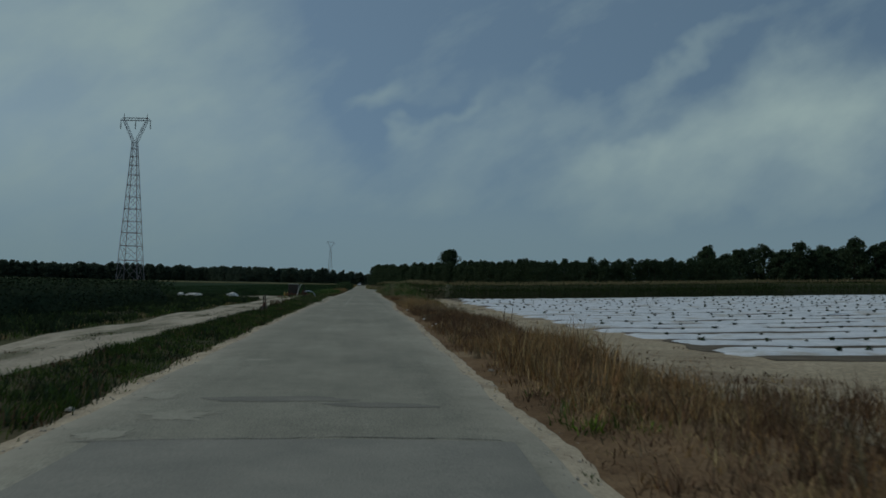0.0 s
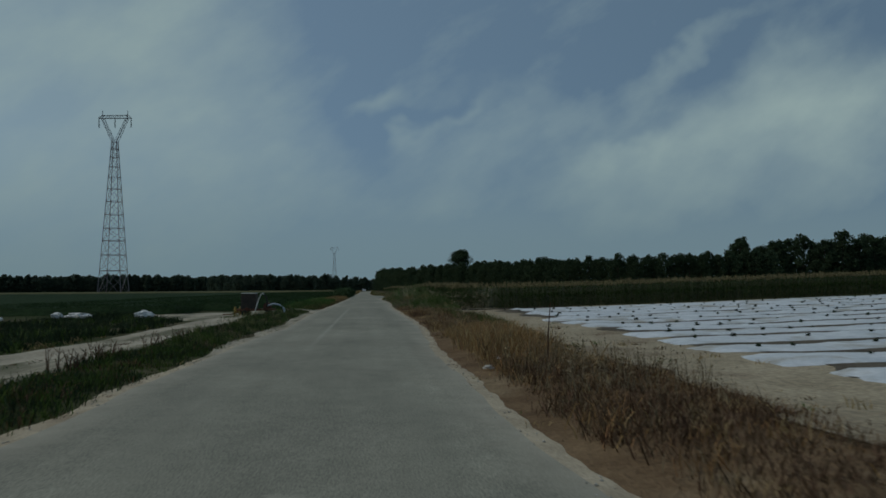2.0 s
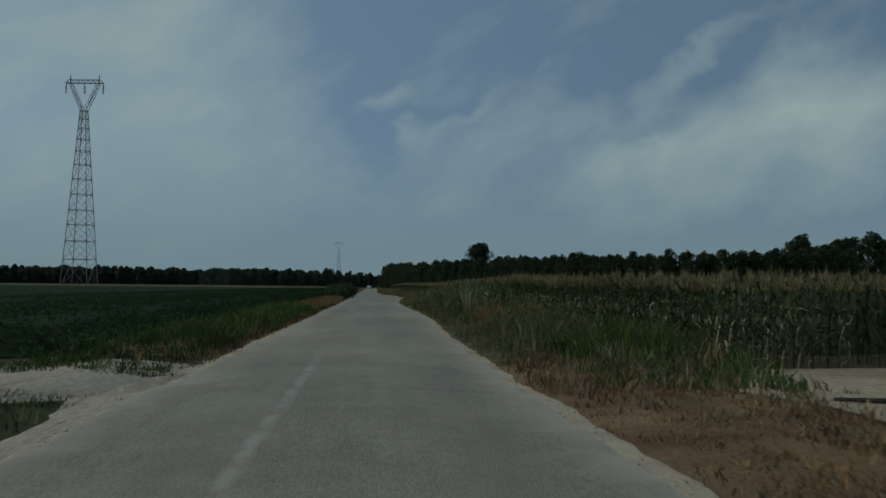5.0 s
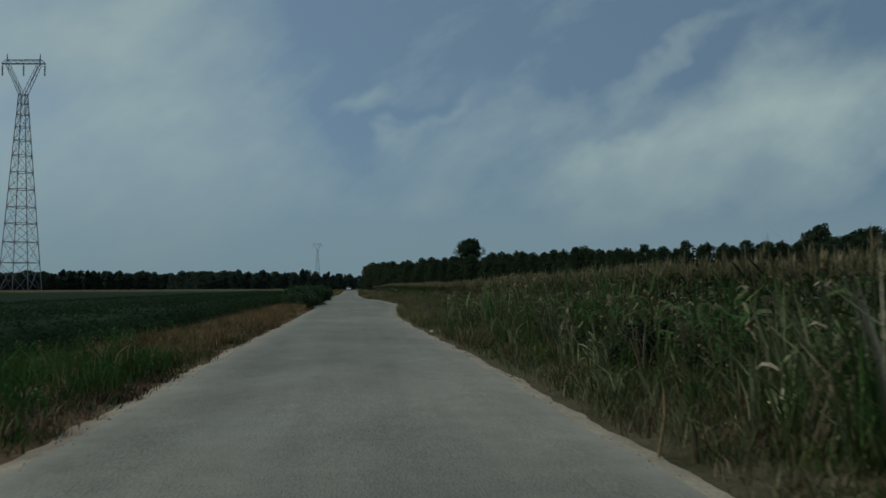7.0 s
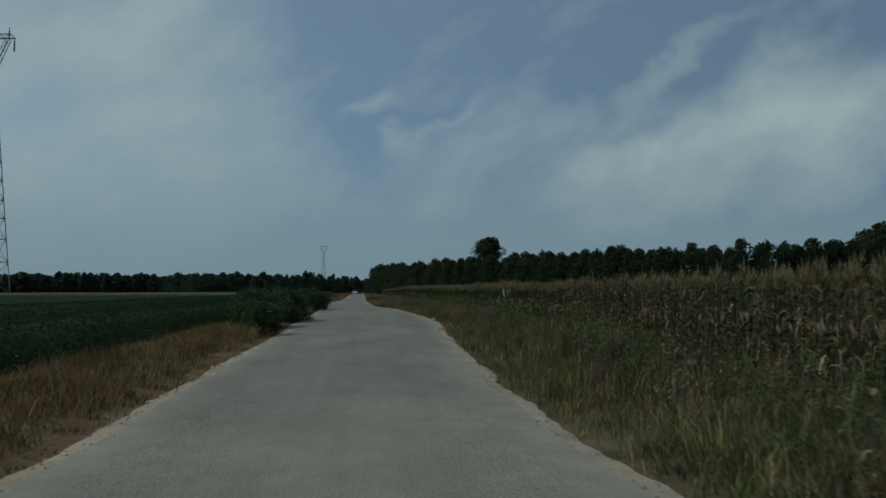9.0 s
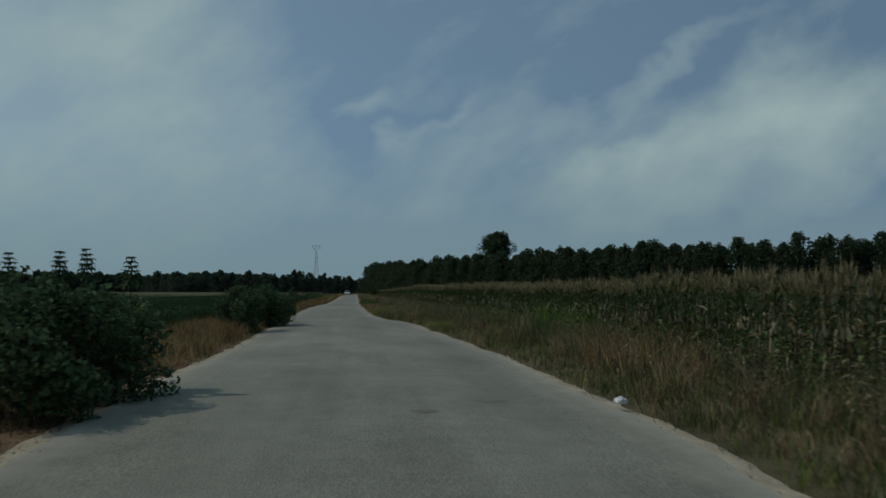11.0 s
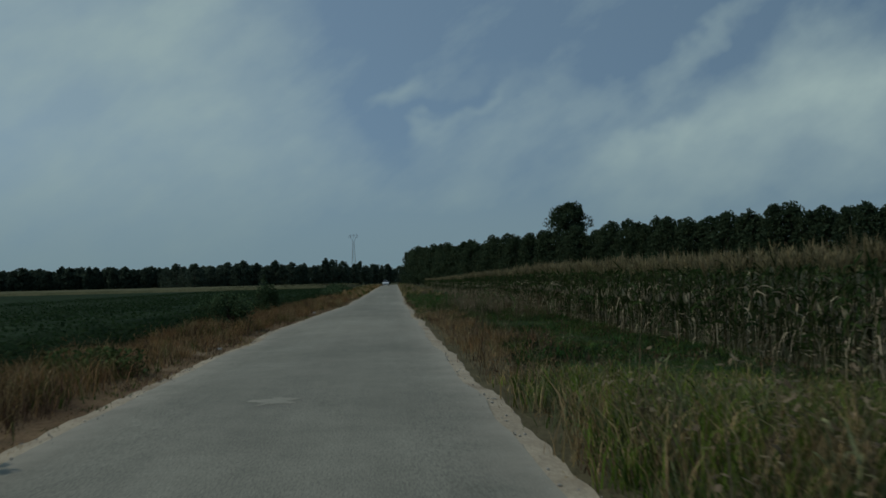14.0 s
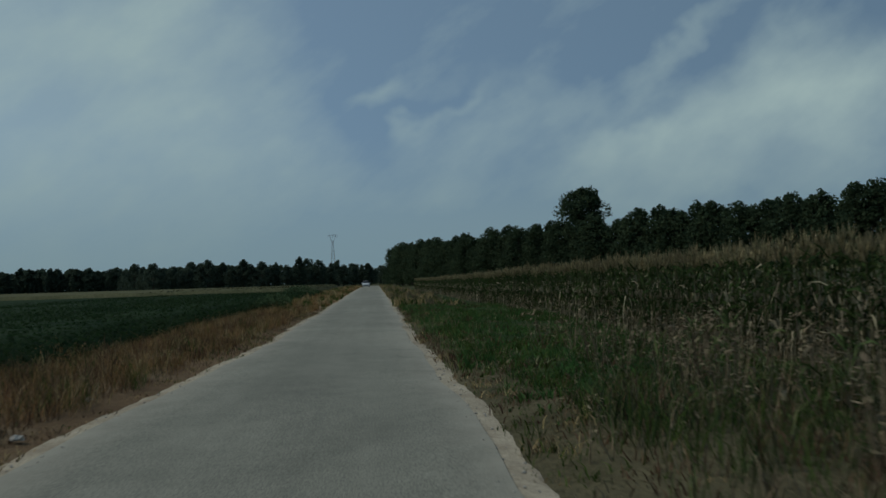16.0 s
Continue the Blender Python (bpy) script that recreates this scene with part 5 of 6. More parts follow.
def wood_tree(seed, height, radius, slim):
    """A far tree as one template: a tapered trunk and a crown of leaf clumps."""
    r = random.Random(seed)
    rng = np.random.default_rng(seed)
    pts = []
    for k in range(26):
        f = (k + 0.5) / 26
        z = height * (0.06 + 0.88 * f ** 0.85)
        q = radius * math.sin(math.pi * min(1.0, 0.26 + 0.70 * f)) ** 0.7 * r.uniform(0.3, 0.8)
        a = k * 2.4 + r.uniform(-0.5, 0.5)
        d = rng.normal(0, 1, (45, 3))
        d /= np.linalg.norm(d, axis=1)[:, None]
        rad = radius * r.uniform(0.26, 0.5) * (1.1 - 0.55 * f)
        pts.append(np.array([math.cos(a) * q, math.sin(a) * q, z]) + d * (rad * rng.uniform(0.35, 1.12, 45) ** 0.7)[:, None] * np.array([1, 1, 0.85 * slim]))
    p = np.concatenate(pts)
    v, t = cards(p[p[:, 2] > 0.1], 1.5, rng, 0.3)
    a = np.arange(6) * math.pi / 3
    ring = np.stack([np.cos(a), np.sin(a), 0 * a], 1)
    tv = np.concatenate([ring * 0.3 + [0, 0, -0.2], ring * 0.08 + [0, 0, height * 0.85]])
    k = np.arange(6)
    n = (k + 1) % 6
    tt = np.concatenate([np.stack([k, n, n + 6], 1), np.stack([k, n + 6, k + 6], 1)])
    return np.concatenate([v, tv]), np.concatenate([t, tt + len(v)]), np.concatenate([np.zeros(len(t), int), np.ones(len(tt), int)])


wood = [wood_tree(460 + k, 14.0, (5.8, 4.2, 7.0, 5.0)[k], (1.0, 1.4, 0.9, 1.2)[k]) for k in range(4)]
wx, wy, ws = np.array(along([(-60, 700, 0.85), (-140, 780, 1.0), (-250, 790, 1.08), (-420, 770, 1.10)], 3.2, 2.5, 12) + along([(-40, 830, 1.0), (-420, 810, 1.10)], 4.2, 2.5, 13) + along([(-50, 850, 0.8), (60, 820, 0.8)], 6.5, 2.0, 14)).T
scatter("far_wood", wood, wx, wy, ws * np.random.default_rng(15).uniform(0.84, 1.08, len(ws)), [M_hazeleaf, M_bark], "dark distant wood beyond the fields", "wood", 15)


# ---------------------------------------------------------------- bushes beside the road
def bush(x, y, sx, sy, h, leafmat, leaf, n, label, seed, stems=9):
    """A leafy bush: several stems from the base and uneven leaf clumps down to the ground."""
    leaf, n = leaf * 0.7, int(n * 2.0)
    r = random.Random(seed)
    rng = np.random.default_rng(seed)
    thing = new("bush", None)
    thing.location = (x, y, -0.05)
    bm = bmesh.new()
    tips = []
    for k in range(stems):
        a = 2 * math.pi * k / stems + r.uniform(-0.3, 0.3)
        q = r.uniform(0.25, 0.8)
        tip = Vector((math.cos(a) * sx * q, math.sin(a) * sy * q, h * r.uniform(0.45, 0.85)))
        foot = Vector((tip.x * 0.25, tip.y * 0.25, 0))
        tube(bm, [foot, (foot + tip) / 2 + Vector((0, 0, 0.15)), tip], [0.03, 0.02, 0.006], 5)
        tips.append(tip)
    pts = []
    clumps = 40
    for k in range(clumps):
        a, q = r.uniform(0, 6.28), math.sqrt(r.random()) * 0.85
        zc = h * r.uniform(0.12, 0.86) * (1 - 0.35 * q * q)
        c = np.array([math.cos(a) * sx * q, math.sin(a) * sy * q, zc])
        d = rng.normal(0, 1, (n // clumps, 3))
        d /= np.linalg.norm(d, axis=1)[:, None]
        pts.append(c + d * (rng.uniform(0.3, 1.1, n // clumps) ** 0.6)[:, None] * np.array([0.34 * min(sx, sy), 0.34 * min(sx, sy), 0.20 * h]))
    p = np.concatenate(pts)
    p = p[p[:, 2] > 0.02]
    v, t = cards(p, leaf, rng, 0.4)
    solid("stem_fork", bm, M_bark, thing)
    soup("foliage", v, t, [leafmat], parent=thing)
    return tagged(thing, label, "bush")


bush(-2.95, 149.4, 0.55, 0.9, 1.10, M_bushleaf, 0.11, 2400, "small dark green bush at the edge of the road", 70)
bush(-3.5, 154.4, 1.15, 2.4, 1.56, M_bushleaf, 0.12, 7000, "dense dark green bush overhanging the edge of the road", 71)
bush(-3.08, 160.3, 1.06, 1.9, 1.60, M_bushleaf, 0.12, 7500, "dense dark green bush overhanging the edge of the road", 72)
bush(-4.4, 157.2, 0.65, 2.4, 1.48, M_bushleaf, 0.13, 4000, "dense dark green bush behind the verge", 73)
bush(-3.45, 178.2, 0.72, 1.4, 1.58, M_bushleaf, 0.12, 5000, "dense dark green bush beside the road", 84)
bush(-3.05, 183.0, 1.02, 1.8, 1.66, M_bushleaf, 0.12, 7500, "dense dark green bush overhanging the edge of the road", 74)
bush(-3.95, 187.5, 1.0, 1.8, 1.60, M_bushleaf, 0.12, 6500, "dense dark green bush beside the road", 75)
bush(-3.72, 198.5, 0.68, 0.9, 0.60, M_yellow, 0.15, 2400, "low yellow-green broad-leaved bush at the edge of the road", 76)
bush(-4.4, 205.0, 0.7, 0.9, 0.50, M_weed, 0.10, 1400, "small grey-green bush in the dry grass", 77)
bush(-5.6, 221.0, 0.9, 1.3, 1.10, M_bushleaf, 0.11, 2200, "small dark green shrub in the dry grass", 78)
bush(-5.3, 228.9, 0.55, 0.9, 1.45, M_bushleaf, 0.11, 2600, "dark green shrub at the edge of the crop", 79)
bush(-4.5, 216.5, 0.55, 0.8, 1.22, M_bushleaf, 0.11, 2200, "dark green shrub in the dry grass", 80)
bush(4.7, 114.0, 0.55, 0.7, 1.15, M_lush, 0.11, 1500, "lush bright green leafy weed beside the corn", 86)
bush(3.9, 108.3, 0.45, 0.55, 0.95, M_darkcrop, 0.10, 1500, "small very dark bush among the roadside weeds", 83)
bush(-7.0, 300, 1.5, 3.0, 1.2, M_bushleaf, 0.2, 1600, "dark green bush along the far verge", 81)
bush(-5.0, 262, 1.1, 2.0, 0.9, M_bushleaf, 0.16, 1500, "dark green bush along the verge", 82)


def sapling(x, y, h, seed, label="young feathery sapling above the bushes", leafmat=None):
    """A thin stem with whorls of feathered leaves."""
    r = random.Random(seed)
    thing = new("sapling", None)
    thing.location = (x, y, -0.05)
    bm = bmesh.new()
    tx, ty = r.uniform(-0.12, 0.12), r.uniform(-0.12, 0.12)
    tube(bm, [(0, 0, 0), (tx * 0.4, ty * 0.4, h * 0.5), (tx, ty, h)], [0.018, 0.012, 0.004], 5)
    V, T = [], []
    for k in range(7):
        f = 0.80 + 0.20 * k / 6
        for q in range(8):
            a = 2 * math.pi * q / 7 + k * 0.5 + r.uniform(-0.25, 0.25)
            L = (0.30 - 0.19 * k / 6) * r.uniform(0.8, 1.1)
            o = (tx * f, ty * f, h * f)
            for side in (-0.28, 0.0, 0.28):
                v, t = strip_leaf(o, a + side, L * (1.0 if side == 0.0 else 0.72), 0.055, L * 0.42, L * r.uniform(0.35, 0.75), 3, r.uniform(-0.4, 0.4))
                b = len(V)
                V.extend(v)
                T.extend([(x0 + b, y0 + b, z0 + b) for x0, y0, z0 in t])
    v, t = np.array(V), np.array(T)
    solid("stem", bm, M_bark, thing)
    soup("leaves", v, t, [leafmat or M_bushleaf], parent=thing)
    return tagged(thing, label, "sapling", "saplings above the bushes")


for k, (x, y, h) in enumerate(((-4.70, 161.2, 1.78), (-4.09, 161.2, 1.80), (-3.46, 161.3, 1.82), (-3.05, 161.2, 1.85), (-2.62, 161.3, 1.76), (-3.45, 183.2, 1.84), (-3.2, 182.8, 1.80), (-5.45, 229.0, 1.72))):
    sapling(x, y, h, 500 + k)


def dried_stalks(x, y, h, seed):
    """A clump of thin upright dried stalks."""
    r = random.Random(seed)
    thing = new("dried_weed", None)
    thing.location = (x, y, -0.05)
    bm = bmesh.new()
    for k in range(9):
        a, q = r.uniform(0, 6.28), r.uniform(0.03, 0.30)
        px, py, hh = math.cos(a) * q, math.sin(a) * q, h * r.uniform(0.5, 1.0)
        tube(bm, [(px, py, 0.0), (px + r.uniform(-0.03, 0.03), py, hh * 0.5), (px + r.uniform(-0.08, 0.08), py + r.uniform(-0.05, 0.05), hh)], [0.014, 0.012, 0.005], 4)
        for j in range(3):
            z = hh * r.uniform(0.5, 0.95)
            b = r.uniform(0, 6.28)
            tube(bm, [(px, py, z), (px + math.cos(b) * 0.08, py + math.sin(b) * 0.08, z + 0.09)], [0.006, 0.003], 3)
    solid("stalks", bm, M_dead, thing)
    return tagged(thing, "clump of dark dried stalks standing beside the track", "weed", "dried weeds beside the track")


for k, (x, y, h) in enumerate(((-4.35, 41.9, 0.55), (-4.4, 43.4, 0.48), (-4.3, 44.2, 0.45), (-4.5, 48, 0.4), (-4.3, 35.0, 0.3), (-4.6, 50.5, 0.45))):
    dried_stalks(x, y, h, 600 + k)


def sprinkler_stand(x, y, h, turn):
    """An irrigation sprinkler on a low tripod: three legs, a collar, a riser pipe and the head."""
    thing = new("sprinkler_stand", None)
    top = h * 0.48
    for k in range(3):
        a = 2 * math.pi * k / 3
        bm = bmesh.new()
        tube(bm, [(math.cos(a) * h * 0.42, math.sin(a) * h * 0.42, 0.0), (math.cos(a) * 0.025, math.sin(a) * 0.025, top)], [0.022, 0.022], 7)
        solid("leg", bm, M_enginebox, thing)
    bm = bmesh.new()
    tube(bm, [(0, 0, top - 0.05), (0, 0, top + 0.04)], 0.045, 10)
    solid("collar", bm, M_rusty, thing)
    bm = bmesh.new()
    tube(bm, [(0, 0, 0.10), (0, 0, h * 0.94)], 0.024, 8)
    solid("riser", bm, M_enginebox, thing, "dark upright pipe")
    bm = bmesh.new()
    tube(bm, [(0, 0, h * 0.93), (0, 0, h)], 0.034, 8)
    tube(bm, [(-0.05, 0, h * 0.95), (0.09, 0, h * 1.0)], [0.018, 0.011], 7)
    solid("head", bm, M_enginebox, thing, "dark sprinkler head")
    thing.matrix_basis = pose(x, y, -0.04, 0, 0, turn)
    return tagged(thing, "dark rusty irrigation sprinkler on a low tripod beside the track", "sprinkler", "sprinklers beside the track")


sprinkler_stand(-4.05, 35.5, 0.72, 20)
sprinkler_stand(-4.3, 38.3, 0.76, 65)


# ---------------------------------------------------------------- white mulch film over the beds
BED_GAP, BED_X = 2.8, 7.6


def bed_line(k, x):
    """The middle of bed k, which runs across, in step with the edge of the corn."""
    return 17.6 + BED_GAP * k + 0.12 * (np.asarray(x) - BED_X)


def mulch_row(k):
    """One raised bed under white plastic film, its edges dug into the soil."""
    rng = np.random.default_rng(1000 + k)
    prof = np.array([(-0.98, -0.02), (-0.88, 0.025), (-0.70, 0.050), (-0.35, 0.062), (0.0, 0.070), (0.35, 0.062), (0.70, 0.050), (0.88, 0.025), (0.98, -0.02)])
    first_x = BED_X + rng.uniform(-0.6, 0.6) + 0.10 * max(0.0, float(bed_line(k, BED_X)) - 62)
    x = np.concatenate([np.arange(first_x, 22, 0.45), np.arange(22, 50, 1.2), np.arange(50, 121, 4.0)])
    n, c = len(x), len(prof)
    wob = 0.05 * np.sin(x * 0.8 + k) + rng.normal(0, 0.025, n)
    Y = bed_line(k, x)[:, None] + prof[None, :, 0] * (1 + 0.04 * np.sin(x * 1.3 + 2 * k))[:, None] + wob[:, None] + rng.normal(0, 0.02, (n, c))
    X = np.repeat(x[:, None], c, 1) + rng.normal(0, 0.04, (n, c))
    Z = ground_height(X, Y) + 0.045 + prof[None, :, 1] * rng.uniform(0.75, 1.2, (n, c))
    Z[0] = ground_height(X[0], Y[0]) + 0.03
    i = (np.arange(n - 1)[:, None] * c + np.arange(c - 1)[None]).ravel()
    t = np.concatenate([np.stack([i, i + c, i + c + 1], 1), np.stack([i, i + c + 1, i + 1], 1)])
    ob = soup("mulch_bed", np.stack([X, Y, Z], -1).reshape(-1, 3), t, [M_film])
    return tagged(ob, "long bed under wrinkled white plastic film", "mulch bed", "beds under white film")


BEDS = 23
for k in range(BEDS):
    mulch_row(k)
seed_rng = np.random.default_rng(91)
SEEDLING = [leafy_weed(700 + k, 0.07, 28, 0.11, (0, 0)) for k in range(4)]
sx, sy = [], []
for k in range(BEDS):
    x = np.arange(8.4, 75, 0.95) + seed_rng.normal(0, 0.12)
    x = x[seed_rng.uniform(0, 1, len(x)) > 0.22]
    sx.append(x + seed_rng.normal(0, 0.08, len(x)))
    sy.append(bed_line(k, x) + seed_rng.normal(0, 0.10, len(x)))
sx, sy = np.concatenate(sx), np.concatenate(sy)
scatter("seedlings", SEEDLING, sx, sy, seed_rng.uniform(0.8, 1.5, len(sx)), [M_darkcrop], "small dark seedlings growing through the film", "seedling", 92, ground_height(sx, sy) + 0.10)


# ---------------------------------------------------------------- lattice pylon
def bar(bm, a, b, w):
    """A square steel angle from a to b."""
    tube(bm, [a, b], w / 2, 4)


def pylon(x, y, turn, thick=1.0):
    """A slender four-legged lattice pylon with a V-shaped head and a wide cross-beam."""
    thing = new("pylon", None)
    levels = [0.0, 8.2, 13.6, 18.5, 22.8, 27.5, 32.0, 36.4, 40.4, 44.0, 47.3, 50.2, 52.6]
    half = lambda z: 4.05 + (0.86 - 4.05) * z / 52.6
    corners = ((-1, -1), (1, -1), (1, 1), (-1, 1))
    w = 0.24 * thick
    for cxn, cyn in corners:
        bm = bmesh.new()
        bar(bm, (cxn * half(0), cyn * half(0), -0.2), (cxn * half(52.6), cyn * half(52.6), 52.6), w)
        solid("leg", bm, M_steel, thing)
    for z in levels[1:]:
        bm = bmesh.new()
        h = half(z)
        for (a, b), (c, d) in zip(corners, corners[1:] + corners[:1]):
            bar(bm, (a * h, b * h, z), (c * h, d * h, z), w * 0.95)
        solid("belt", bm, M_steel, thing)
    for z0, z1 in zip(levels, levels[1:]):
        h0, h1 = half(z0), half(z1)
        for (a, b), (c, d) in zip(corners, corners[1:] + corners[:1]):
            for (p, q), (r, s) in (((a, b), (c, d)), ((c, d), (a, b))):
                bm = bmesh.new()
                bar(bm, (p * h0, q * h0, z0), (r * h1, s * h1, z1), w * 0.5)
                solid("brace", bm, M_steel, thing)
    for s in (-1, 1):
        bm = bmesh.new()
        for f in (-1, 1):
            bar(bm, (s * 0.86, f * 0.82, 52.6), (s * 4.6, f * 0.5, 60.6), w * 0.8)
            bar(bm, (s * 0.15, f * 0.7, 52.9), (s * 3.7, f * 0.45, 60.6), w * 0.6)
            for k in range(5):
                q0, q1 = k / 5, (k + 1) / 5
                bar(bm, (s * (0.86 + 3.74 * q0), f * 0.6, 52.6 + 8 * q0), (s * (0.15 + 3.55 * q1), f * 0.6, 52.9 + 7.7 * q1), w * 0.35)
        solid("head_arm", bm, M_steel, thing)
        bm = bmesh.new()
        for f in (-1, 1):
            bar(bm, (s * 4.3, f * 0.4, 60.6), (s * 4.5, 0, 63.6), w * 0.7)
        solid("earth_peak", bm, M_steel, thing)
    bm = bmesh.new()
    for f in (-1, 1):
        bar(bm, (-5.8, f * 0.35, 60.9), (5.8, f * 0.35, 60.9), w * 0.9)
        bar(bm, (-4.8, f * 0.45, 61.9), (4.8, f * 0.45, 61.9), w * 0.7)
        for s in (-1, 1):
            bar(bm, (s * 4.8, f * 0.45, 61.9), (s * 5.85, f * 0.3, 60.9), w * 0.6)
        for k in range(12):
            q = -4.8 + 9.6 * k / 12
            bar(bm, (q, f * 0.4, 60.9 + (k % 2)), (q + 0.8, f * 0.4, 61.9 - (k % 2)), w * 0.35)
    solid("cross_beam", bm, M_steel, thing)
    for q in (-5.7, 0.0, 5.7):
        bm = bmesh.new()
        tube(bm, [(q, 0, 60.8), (q, 0, 57.6)], 0.10, 6)
        for k in range(9):
            tube(bm, [(q, 0, 60.2 - 0.28 * k), (q, 0, 60.12 - 0.28 * k)], 0.26, 8)
        solid("insulator", bm, M_glassins, thing)
    for cxn, cyn in corners:
        bm = bmesh.new()
        box(bm, cxn * half(0), cyn * half(0), -0.05, 1.1, 1.1, 0.7, 0.06)
        solid("footing", bm, M_stone, thing, "concrete footing")
    thing.matrix_basis = pose(x, y, -0.1, 0, 0, turn) @ Matrix.Diagonal((1, 1, 1.024, 1))
    return tagged(thing, "tall slender grey steel lattice pylon with a V-shaped head", "pylon")


first = pylon(-88.9, 336.0, -5)
second = copy_thing(first, pose(-58.0, 1500, -0.1, 0, 0, 6) @ Matrix.Diagonal((1.18, 1.18, 1.15, 1)))
tagged(second, "distant slender steel lattice pylon above the far wood")


# ---------------------------------------------------------------- the pump set in the yard
def pump_set(x, y):
    """An old irrigation pump: engine under a dark cover on a rusty wheeled frame, with pipes and a yellow reel."""
    thing = new("irrigation_pump", None)
    bm = bmesh.new()
    for s in (-0.34, 0.34):
        box(bm, 0.3, s, 0.38, 2.3, 0.09, 0.12, 0.012)
    for q in (-0.7, 0.1, 0.8, 1.4):
        box(bm, q, 0, 0.38, 0.08, 0.66, 0.10, 0.012)
    solid("chassis", bm, M_rusty, thing, "rusty red iron frame")
    bm = bmesh.new()
    box(bm, -0.12, 0, 0.90, 0.95, 0.66, 0.94, 0.05)
    cover = solid("engine_cover", bm, M_enginebox, thing, "dark box-like engine cover")
    bm = bmesh.new()
    box(bm, -0.10, 0, 1.40, 0.92, 0.70, 0.045, 0.018)
    solid("roof", bm, M_whitepaint, cover, "pale metal lid")
    for k in range(7):
        bm = bmesh.new()
        box(bm, -0.12, -0.338, 0.62 + 0.09 * k, 0.74, 0.018, 0.03, 0.004)
        solid("louvre", bm, M_enginebox, cover)
    bm = bmesh.new()
    tube(bm, [(0.30, -0.42, 0.25), (0.40, -0.44, 0.6), (0.55, -0.42, 1.05), (0.66, -0.38, 1.32), (0.76, -0.34, 1.40), (0.84, -0.32, 1.32)], 0.029, 10)
    solid("white_pipe", bm, M_whitepaint, thing, "tall bent white pipe")
    bm = bmesh.new()
    tube(bm, [(0.84, -0.32, 1.32), (0.98, -0.3, 1.15), (1.02, -0.28, 0.85), (1.0, -0.25, 0.55)], 0.045, 8)
    solid("black_hose", bm, M_rubber, thing, "black rubber hose")
    bm = bmesh.new()
    tube(bm, [(1.0, -0.2, 0.62), (1.4, -0.2, 0.74), (1.80, -0.2, 0.66), (2.02, -0.2, 0.48), (2.08, -0.2, 0.30), (2.04, -0.2, 0.10)], 0.055, 10)
    solid("blue_hose", bm, M_bluehose, thing, "pale blue suction hose")
    bm = bmesh.new()
    tube(bm, [(0.9, -0.3, 0.16), (1.3, -0.34, 0.14), (2.0, -0.3, 0.12)], 0.05, 8)
    solid("discharge_pipe", bm, M_whitepaint, thing, "pale pipe on the ground")
    bm = bmesh.new()
    tube(bm, [(1.0, -0.16, 0.58), (1.0, 0.16, 0.58)], 0.24, 18)
    tube(bm, [(1.0, -0.24, 0.58), (1.0, -0.16, 0.58)], 0.12, 14)
    solid("pump_housing", bm, M_rusty, thing, "round rusty pump housing")
    bm = bmesh.new()
    tube(bm, [(-0.42, -0.40, 0.12), (-0.36, -0.42, 0.42), (-0.18, -0.43, 0.50), (0.0, -0.42, 0.44), (0.06, -0.42, 0.2)], 0.045, 9)
    solid("bent_pipe", bm, M_rusty, thing, "rusty bent pipe")
    for wx, wy in ((-0.35, -0.42), (-0.35, 0.42), (1.05, -0.42), (1.05, 0.42)):
        bm = bmesh.new()
        n = 18
        tube(bm, [(wx, wy - 0.05, 0.17), (wx, wy + 0.05, 0.17)], 0.18, n)
        bmesh.ops.bevel(bm, geom=[e for e in bm.edges if len(e.link_faces) == 2 and any(len(f.verts) > 4 for f in e.link_faces)], offset=0.025, segments=2, affect="EDGES")
        wheel = solid("wheel", bm, M_rubber, thing, "worn black tyre")
        bm = bmesh.new()
        tube(bm, [(wx, wy - 0.06, 0.17), (wx, wy + 0.06, 0.17)], 0.07, 12)
        solid("hub", bm, M_rusty, wheel)
    # the yellow reel beside it
    for k, (q, r0) in enumerate(((-0.98, 0.26), (-0.68, 0.26))):
        bm = bmesh.new()
        ring = [(q, -0.1 + r0 * math.cos(a), 0.30 + r0 * math.sin(a)) for a in np.linspace(0, 2 * math.pi, 17)]
        tube(bm, ring, 0.035, 6, False)
        for a in (0, math.pi / 3, 2 * math.pi / 3):
            tube(bm, [(q, -0.1 + r0 * math.cos(a), 0.30 + r0 * math.sin(a)), (q, -0.1 - r0 * math.cos(a), 0.30 - r0 * math.sin(a))], 0.018, 5)
        solid("reel_ring", bm, M_yellowpaint, thing, "yellow reel flange")
    bm = bmesh.new()
    tube(bm, [(-0.98, -0.1, 0.30), (-0.68, -0.1, 0.30)], 0.13, 12)
    solid("reel_core", bm, M_yellowpaint, thing, "yellow reel drum")
    bm = bmesh.new()
    tube(bm, [(0.3, -0.2, 0.38), (-0.4, -0.3, 0.3), (-1.2, -0.35, 0.12), (-1.7, -0.3, 0.1)], 0.03, 6)
    solid("drawbar", bm, M_rusty, thing, "rusty drawbar")
    thing.matrix_basis = pose(x, y, -0.06, 0, 0, -4) @ Matrix.Scale(0.84, 4)
    return tagged(thing, "old irrigation pump set with dark engine cover on a rusty frame", "pump")


pump_set(-5.80, 73.4)
weed_patch("pump_weeds", 60, 70.6, 73.0, line(-6.6), line(-4.4), 0.34, WEEDS, [M_weed, M_grey], "dusty weeds round the pump", 95)
sward("pump_grass", 70.6, 73.2, line(-6.8), line(-4.4), 150, 0.26, 0.016, 0.7, [M_green, M_grey, M_straw], [0.5, 0.3, 0.2], "dusty grass round the pump", seed=96)


